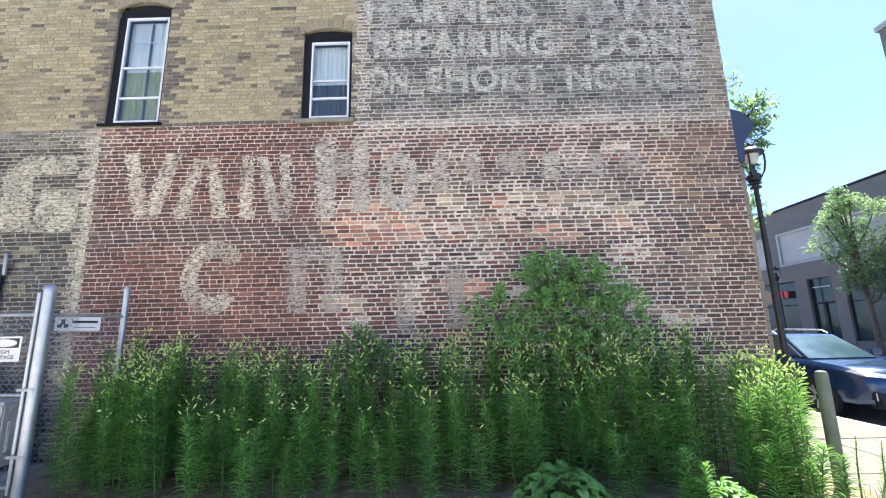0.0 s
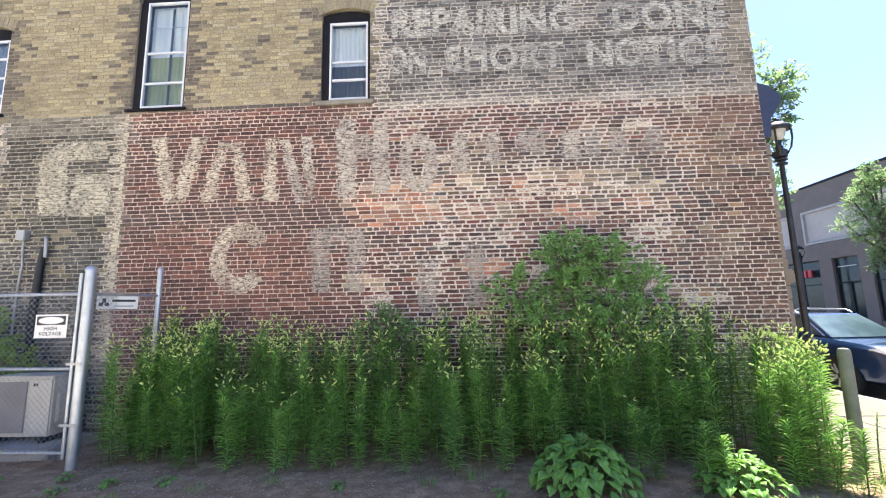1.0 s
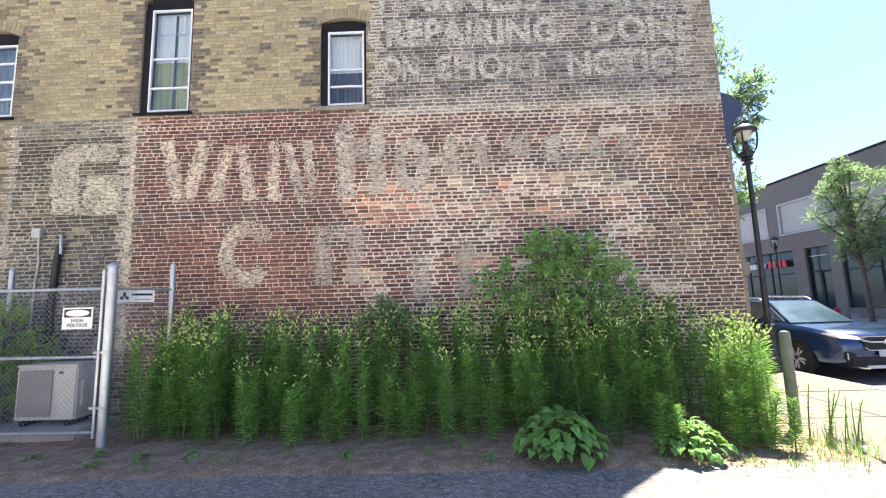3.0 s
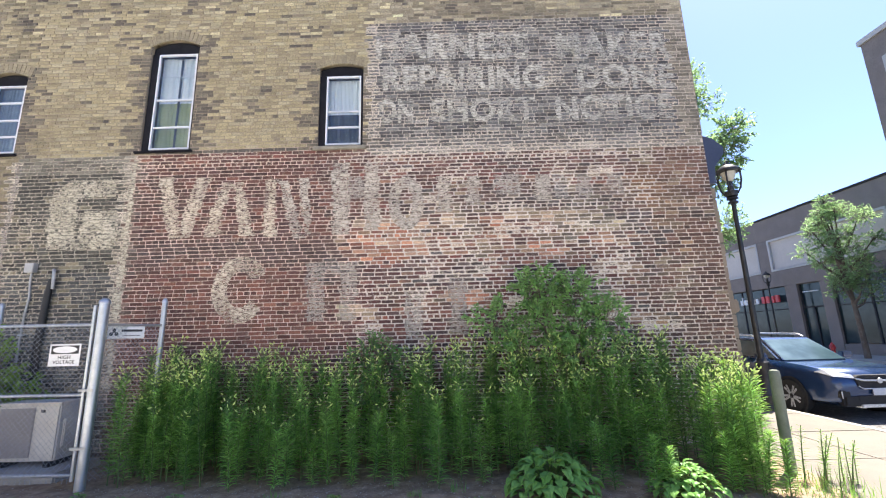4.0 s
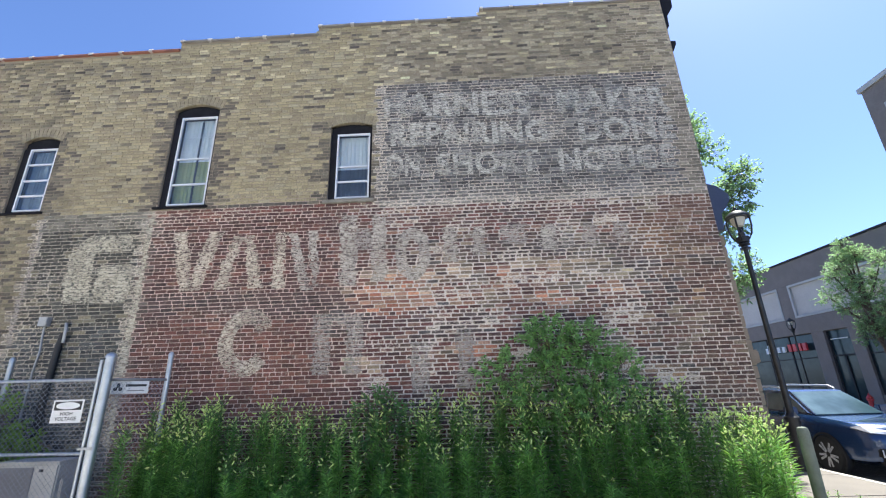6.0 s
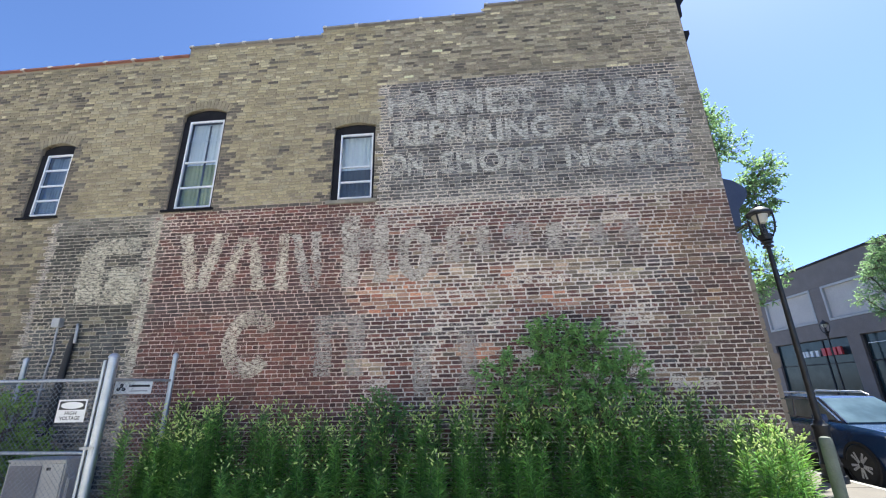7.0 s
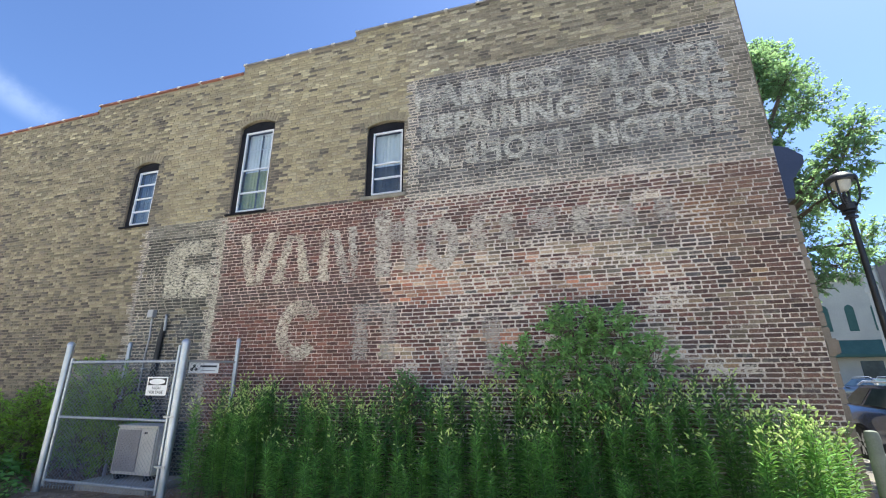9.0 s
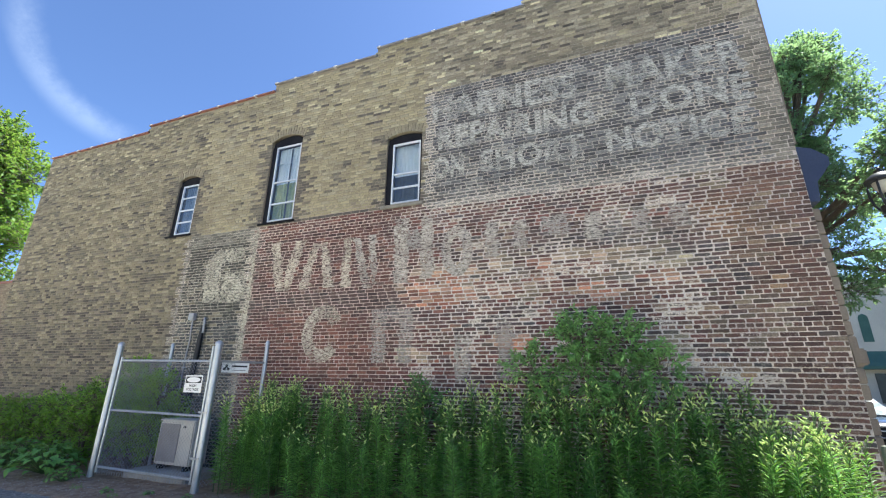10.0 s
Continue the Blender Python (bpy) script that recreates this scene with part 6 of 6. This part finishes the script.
def leafy(name, place, label, category, limbs, clumps, leaf_len, leaf_wid, per, material, seed, group="", limb_r=0.03, spread=0.22, up=0.3):
    """Limbs and a crown of separate small leaves gathered on many twigs. limbs: lists of points; clumps: centre, radius, number of twigs."""
    r = random.Random(seed)
    p = thing(name, place, label, category, group)
    for path in limbs:
        n = len(path)
        part("trunk" if path is limbs[0] else "limb", Geo().tube(path, [limb_r * (1 - 0.75 * i / (n - 1)) * (1 if path is limbs[0] else 0.55) for i in range(n)], 8), M["bark"], p, smooth=True)
    g, tw = Geo(), Geo()
    for centre, radius, count in clumps:
        for _ in range(count):
            d = Vector((r.gauss(0, 1), r.gauss(0, 1), r.gauss(0, 1))).normalized()
            q = Vector(centre) + Vector((d.x * radius[0], d.y * radius[1], d.z * radius[2])) * (r.random() ** 0.45)
            way = (d + Vector((r.uniform(-0.6, 0.6), r.uniform(-0.6, 0.6), up + r.uniform(-0.4, 0.5)))).normalized()
            e = q + way * spread
            tw.tube([q - way * spread * 0.8, e], 0.004 * leaf_len / 0.08, 3, False)
            for i in range(per):
                t = r.random()
                b = q.lerp(e, t)
                w = (way * 0.5 + Vector((r.gauss(0, 0.7), r.gauss(0, 0.7), r.gauss(0.1, 0.5)))).normalized()
                s = w.cross(Vector((r.gauss(0, 0.5), r.gauss(0, 0.5), 1))).normalized()
                ln, wd = leaf_len * r.uniform(0.7, 1.25), leaf_wid * r.uniform(0.8, 1.2)
                m = b + w * ln * 0.5 + Vector((0, 0, -0.05 * ln))
                n = len(g.v)
                tip = b + w * ln + Vector((0, 0, -0.22 * ln))
                g.v += [tuple(b), tuple(m + s * wd / 2), tuple(tip), tuple(m - s * wd / 2)]
                g.f += [(n, n + 1, n + 2), (n, n + 2, n + 3)]
    tagged(part("twig_work", tw, M["bark"], p), kind="stuff")
    tagged(part("crown", g, material, p, "leaves in uneven clumps"), kind="stuff")
    return p


rs = random.Random(11)
leafy("shrub", (1.55, 6.5, 0.0), "bushy green shrub standing against the brick wall", "shrub",
      [[(0, 0, 0), (0.05, 0, 0.7), (-0.02, 0, 1.5), (-0.1, 0, 2.4)], [(0, 0, 0.1), (0.35, -0.05, 0.9), (0.8, -0.1, 1.85)], [(0, 0, 0.1), (-0.35, -0.1, 0.9), (-0.8, -0.1, 1.85)], [(0, 0, 0.3), (0.2, -0.1, 1.2), (0.45, 0, 2.2)]],
      [((-0.12, -0.05, 2.32), (0.36, 0.24, 0.34), 74), ((0.38, -0.05, 2.28), (0.34, 0.24, 0.30), 54), ((-0.78, -0.1, 1.86), (0.32, 0.24, 0.26), 46), ((0.80, -0.1, 1.88), (0.30, 0.22, 0.30), 40),
       ((-0.02, -0.12, 1.86), (0.34, 0.26, 0.30), 46), ((0.42, -0.12, 1.80), (0.3, 0.24, 0.28), 34), ((-0.5, -0.12, 1.52), (0.34, 0.26, 0.24), 34), ((0.35, -0.15, 1.36), (0.7, 0.3, 0.3), 74)],
      0.070, 0.027, 30, M["shrub"], 3, spread=0.19)
leafy("shrub", (-0.95, 6.45, 0.0), "small green shrub among the lilies", "shrub", [[(0, 0, 0), (0.0, 0, 0.7), (0.02, 0, 1.4)]],
      [((0.0, -0.05, 1.42), (0.30, 0.22, 0.20), 55), ((0.05, -0.1, 1.1), (0.3, 0.2, 0.25), 30)], 0.085, 0.03, 13, M["shrub"], 4)
for i, (x, y, w, h) in enumerate([(-7.6, 6.55, 0.7, 1.55), (-8.5, 6.45, 0.75, 1.5), (-9.5, 6.5, 0.8, 1.35), (-10.6, 6.5, 0.8, 1.2), (-6.62, 6.5, 0.5, 1.8), (-7.25, 6.5, 0.6, 2.0), (-6.35, 6.72, 0.36, 1.25), (-11.7, 6.5, 0.8, 1.1)]):
    leafy("shrub", (x, y, 0.0), "dense leafy shrub below the brick wall", "shrub", [[(0, 0, 0), (0.03, 0, h * 0.5), (0.0, 0, h * 0.9)], [(0, 0, 0), (0.25 * w, -0.1, h * 0.7)], [(0, 0, 0), (-0.3 * w, -0.05, h * 0.7)]],
          [((0.0, -0.02, h * 0.75), (w * 0.7, min(0.3, w * 0.5), h * 0.26), 100), ((0.1, -0.08, h * 0.4), (w * 0.75, min(0.35, w * 0.55), h * 0.3), 90)], 0.078, 0.032, 19, M["hedge"], 40 + i, "shrubs by the wall")


def tree(place, height, crown_r, crown_z, seed, label, clumps=34, per=11, leaf=0.13, lean=(0, 0), twigs=46, extra=(), leaves="tree_leaf"):
    r = random.Random(seed)
    lx, ly = lean
    trunk = [(0, 0, -0.2), (lx * 0.1, ly * 0.1, height * 0.2), (lx * 0.35, ly * 0.35, height * 0.45), (lx * 0.8, ly * 0.8, height * 0.72), (lx, ly, height * 0.95)]
    limbs, cl = [trunk], []
    for i in range(clumps):
        a, t = i * 2.4, (i + 0.5) / clumps
        zc = crown_z[0] + (crown_z[1] - crown_z[0]) * t
        rad = crown_r * (math.sin(math.pi * (0.12 + 0.80 * t)) ** 0.7) * r.uniform(0.35, 1.0)
        c = (lx * t + rad * math.cos(a), ly * t + rad * math.sin(a), zc + r.uniform(-0.3, 0.3))
        size = crown_r * r.uniform(0.20, 0.34)
        cl.append((c, (size, size, size * 0.8), twigs))
        if i % 2 == 0:
            root = Vector(trunk[1]).lerp(Vector(trunk[4]), 0.15 + 0.6 * t)
            mid = root.lerp(Vector(c), 0.5) + Vector((0, 0, -0.1 * crown_r))
            limbs.append([tuple(root), tuple(mid), c])
    for centre, size, count in extra:
        cl.append((centre, size, count))
        limbs.append([trunk[2], tuple((Vector(trunk[2]) + Vector(centre)) / 2 + Vector((0, 0, -0.2))), centre])
    return leafy("tree", place, label, "tree", limbs, cl, leaf, leaf * 0.5, per, M[leaves], seed, "trees", height * 0.018, leaf * 2.6, 0.25)


tree((6.3, 15.2, 0.0), 12.4, 2.1, (3.3, 12.2), 61, "tall leafy street tree on the near pavement", 56, 13, 0.105, (2.1, -0.4), 120,
     [((1.68, -3.9, 6.5), (0.52, 0.5, 0.5), 119), ((2.05, -3.9, 7.25), (0.42, 0.4, 0.42), 90), ((1.5, -3.6, 5.85), (0.5, 0.5, 0.4), 90), ((1.0, -2.6, 4.9), (0.6, 0.6, 0.4), 76), ((1.0, -2.2, 3.95), (0.6, 0.6, 0.35), 102), ((1.8, -2.4, 4.3), (0.6, 0.6, 0.4), 102), ((2.5, -2.2, 4.9), (0.6, 0.6, 0.5), 102)], "street_leaf")
tree((21.6, 22.6, 0.0), 8.0, 1.6, (3.4, 8.5), 62, "slender young street tree before the shops", 34, 11, 0.115, (0, 0.4), 46, (), "street_leaf")
tree((-36.6, 12.0, 0.0), 18.0, 5.2, (3.0, 17.6), 63, "large bright green tree behind the annex wall", 64, 12, 0.30, (0.5, 0), 80)

# dry grass and weeds round the bollard
def weeds(place, label, count, h, rad, seed, material):
    r = random.Random(seed)
    g = Geo()
    for _ in range(count):
        a, d = r.uniform(0, 6.28), rad * math.sqrt(r.random())
        b = (d * math.cos(a), d * math.sin(a), -0.02)
        leaf_strip(g, b, (r.gauss(0, 0.25), r.gauss(0, 0.25), 1.0), h * r.uniform(0.4, 1.1), 0.007, 0.25)
    ob = part("weeds", g, material, at=place)
    return tagged(ob, label, "weeds", kind="stuff")


weeds((4.15, 5.25, 0), "thin dry grass stalks beside the bollard", 34, 0.28, 0.28, 1, M["dry"])
weeds((4.0, 5.0, 0), "green grass blades at the pavement's edge", 130, 0.24, 0.38, 2, M["lily"])
weeds((3.6, 4.85, 0), "short grass at the bed's corner", 90, 0.14, 0.4, 3, M["lily"])
weeds((-1.1, 4.75, 0), "yellowed grass tuft at the asphalt edge", 40, 0.12, 0.07, 4, M["dry"])
tall_weed = lily(400, 0.46, M["lily"], 0, (4.22, 5.35, 0), "thin leafy weed beside the bollard", "thin weeds", 0.36)
for x, y, s in ((4.35, 5.2, 0.95), (4.3, 5.5, 1.15), (4.12, 5.08, 0.9), (4.42, 5.38, 1.0), (4.2, 5.9, 1.1), (4.05, 5.2, 1.2), (4.28, 5.12, 1.1), (4.0, 5.38, 1.3), (4.15, 5.28, 1.25), (4.5, 5.3, 0.9)):
    m = pose(x, y, 0, rp.uniform(-8, 8), rp.uniform(4, 16), rp.uniform(0, 40))
    copy_thing(tall_weed, m).matrix_basis = m @ Matrix.Scale(s, 4)

# pebbles and bits of litter on the soil
g = Geo()
for _ in range(3200):
    x, y = rs.uniform(-9, 4.2), 4.75 + 1.1 * rs.random() ** 1.6
    s = rs.uniform(0.003, 0.011) * (1.6 if rs.random() < 0.08 else 1)
    z = soil_height(x, y) + s * 0.2
    n = len(g.v)
    a = rs.uniform(0, 3)
    g.v += [(x + s * math.cos(a), y + s * math.sin(a), z), (x - s * math.sin(a), y + s * math.cos(a), z), (x - s * math.cos(a), y - s * math.sin(a), z), (x + s * math.sin(a), y - s * math.cos(a), z), (x, y, z + s * 0.6), (x, y, z - s * 0.5)]
    g.f += [(n, n + 1, n + 4), (n + 1, n + 2, n + 4), (n + 2, n + 3, n + 4), (n + 3, n, n + 4), (n + 1, n, n + 5), (n + 2, n + 1, n + 5), (n + 3, n + 2, n + 5), (n, n + 3, n + 5)]
tagged(part("gravel", g, M["pebble"]), "scattered pale pebbles on the soil", "gravel", kind="stuff")

# dead leaves and bits of straw on the soil
g = Geo()
for _ in range(1100):
    x, y = rs.uniform(-8, 4.3), 4.68 + 1.3 * rs.random() ** 1.3
    z, a, ln = soil_height(x, y) + 0.004, rs.uniform(0, 6.28), rs.uniform(0.012, 0.045)
    wd, up = ln * rs.uniform(0.12, 0.45), rs.uniform(0.0, 0.012)
    c, d = math.cos(a), math.sin(a)
    n = len(g.v)
    g.v += [(x - c * ln / 2, y - d * ln / 2, z), (x - d * wd / 2, y + c * wd / 2, z + up), (x + c * ln / 2, y + d * ln / 2, z + 0.004), (x + d * wd / 2, y - c * wd / 2, z + up * 0.5)]
    g.f.append((n, n + 1, n + 2, n + 3))
tagged(part("leaf_litter", g, M["dry"]), "dry leaves and straw lying on the soil", "leaf litter", kind="stuff")
for i, (x, y, h) in enumerate([(-2.6, 5.15, 0.10), (-1.9, 5.3, 0.12), (-0.35, 5.25, 0.12), (0.15, 5.4, 0.16), (-3.3, 4.95, 0.08), (2.0, 4.85, 0.10), (2.95, 4.78, 0.12), (3.3, 4.72, 0.10), (-5.3, 5.1, 0.09), (-6.3, 5.2, 0.10)]):
    weeds((x, y, 0), "small tuft of green weeds on the soil", 26, h, 0.09, 30 + i, M["hosta"])

# ---- pieces of pavement and wall ----
slab_mesh = make_mesh("slab", Geo().box(0.004, 1.452, 0.004, 1.492, -0.04, 0.0), M["concrete"], bevel=0.006)
for i in range(2):
    for j in range(26):
        ob = new("slab", slab_mesh)
        ob.parent = pave
        ob.matrix_basis = pose(4.16 + i * 1.458, 0.2 + j * 1.5, rnd.uniform(-0.004, 0.0), rnd.uniform(-0.1, 0.1), rnd.uniform(-0.1, 0.1), 0)
for v, f, c in near_bricks:
    ob = new("brick", coloured("brick", v, f, c))
    ob.parent = wall
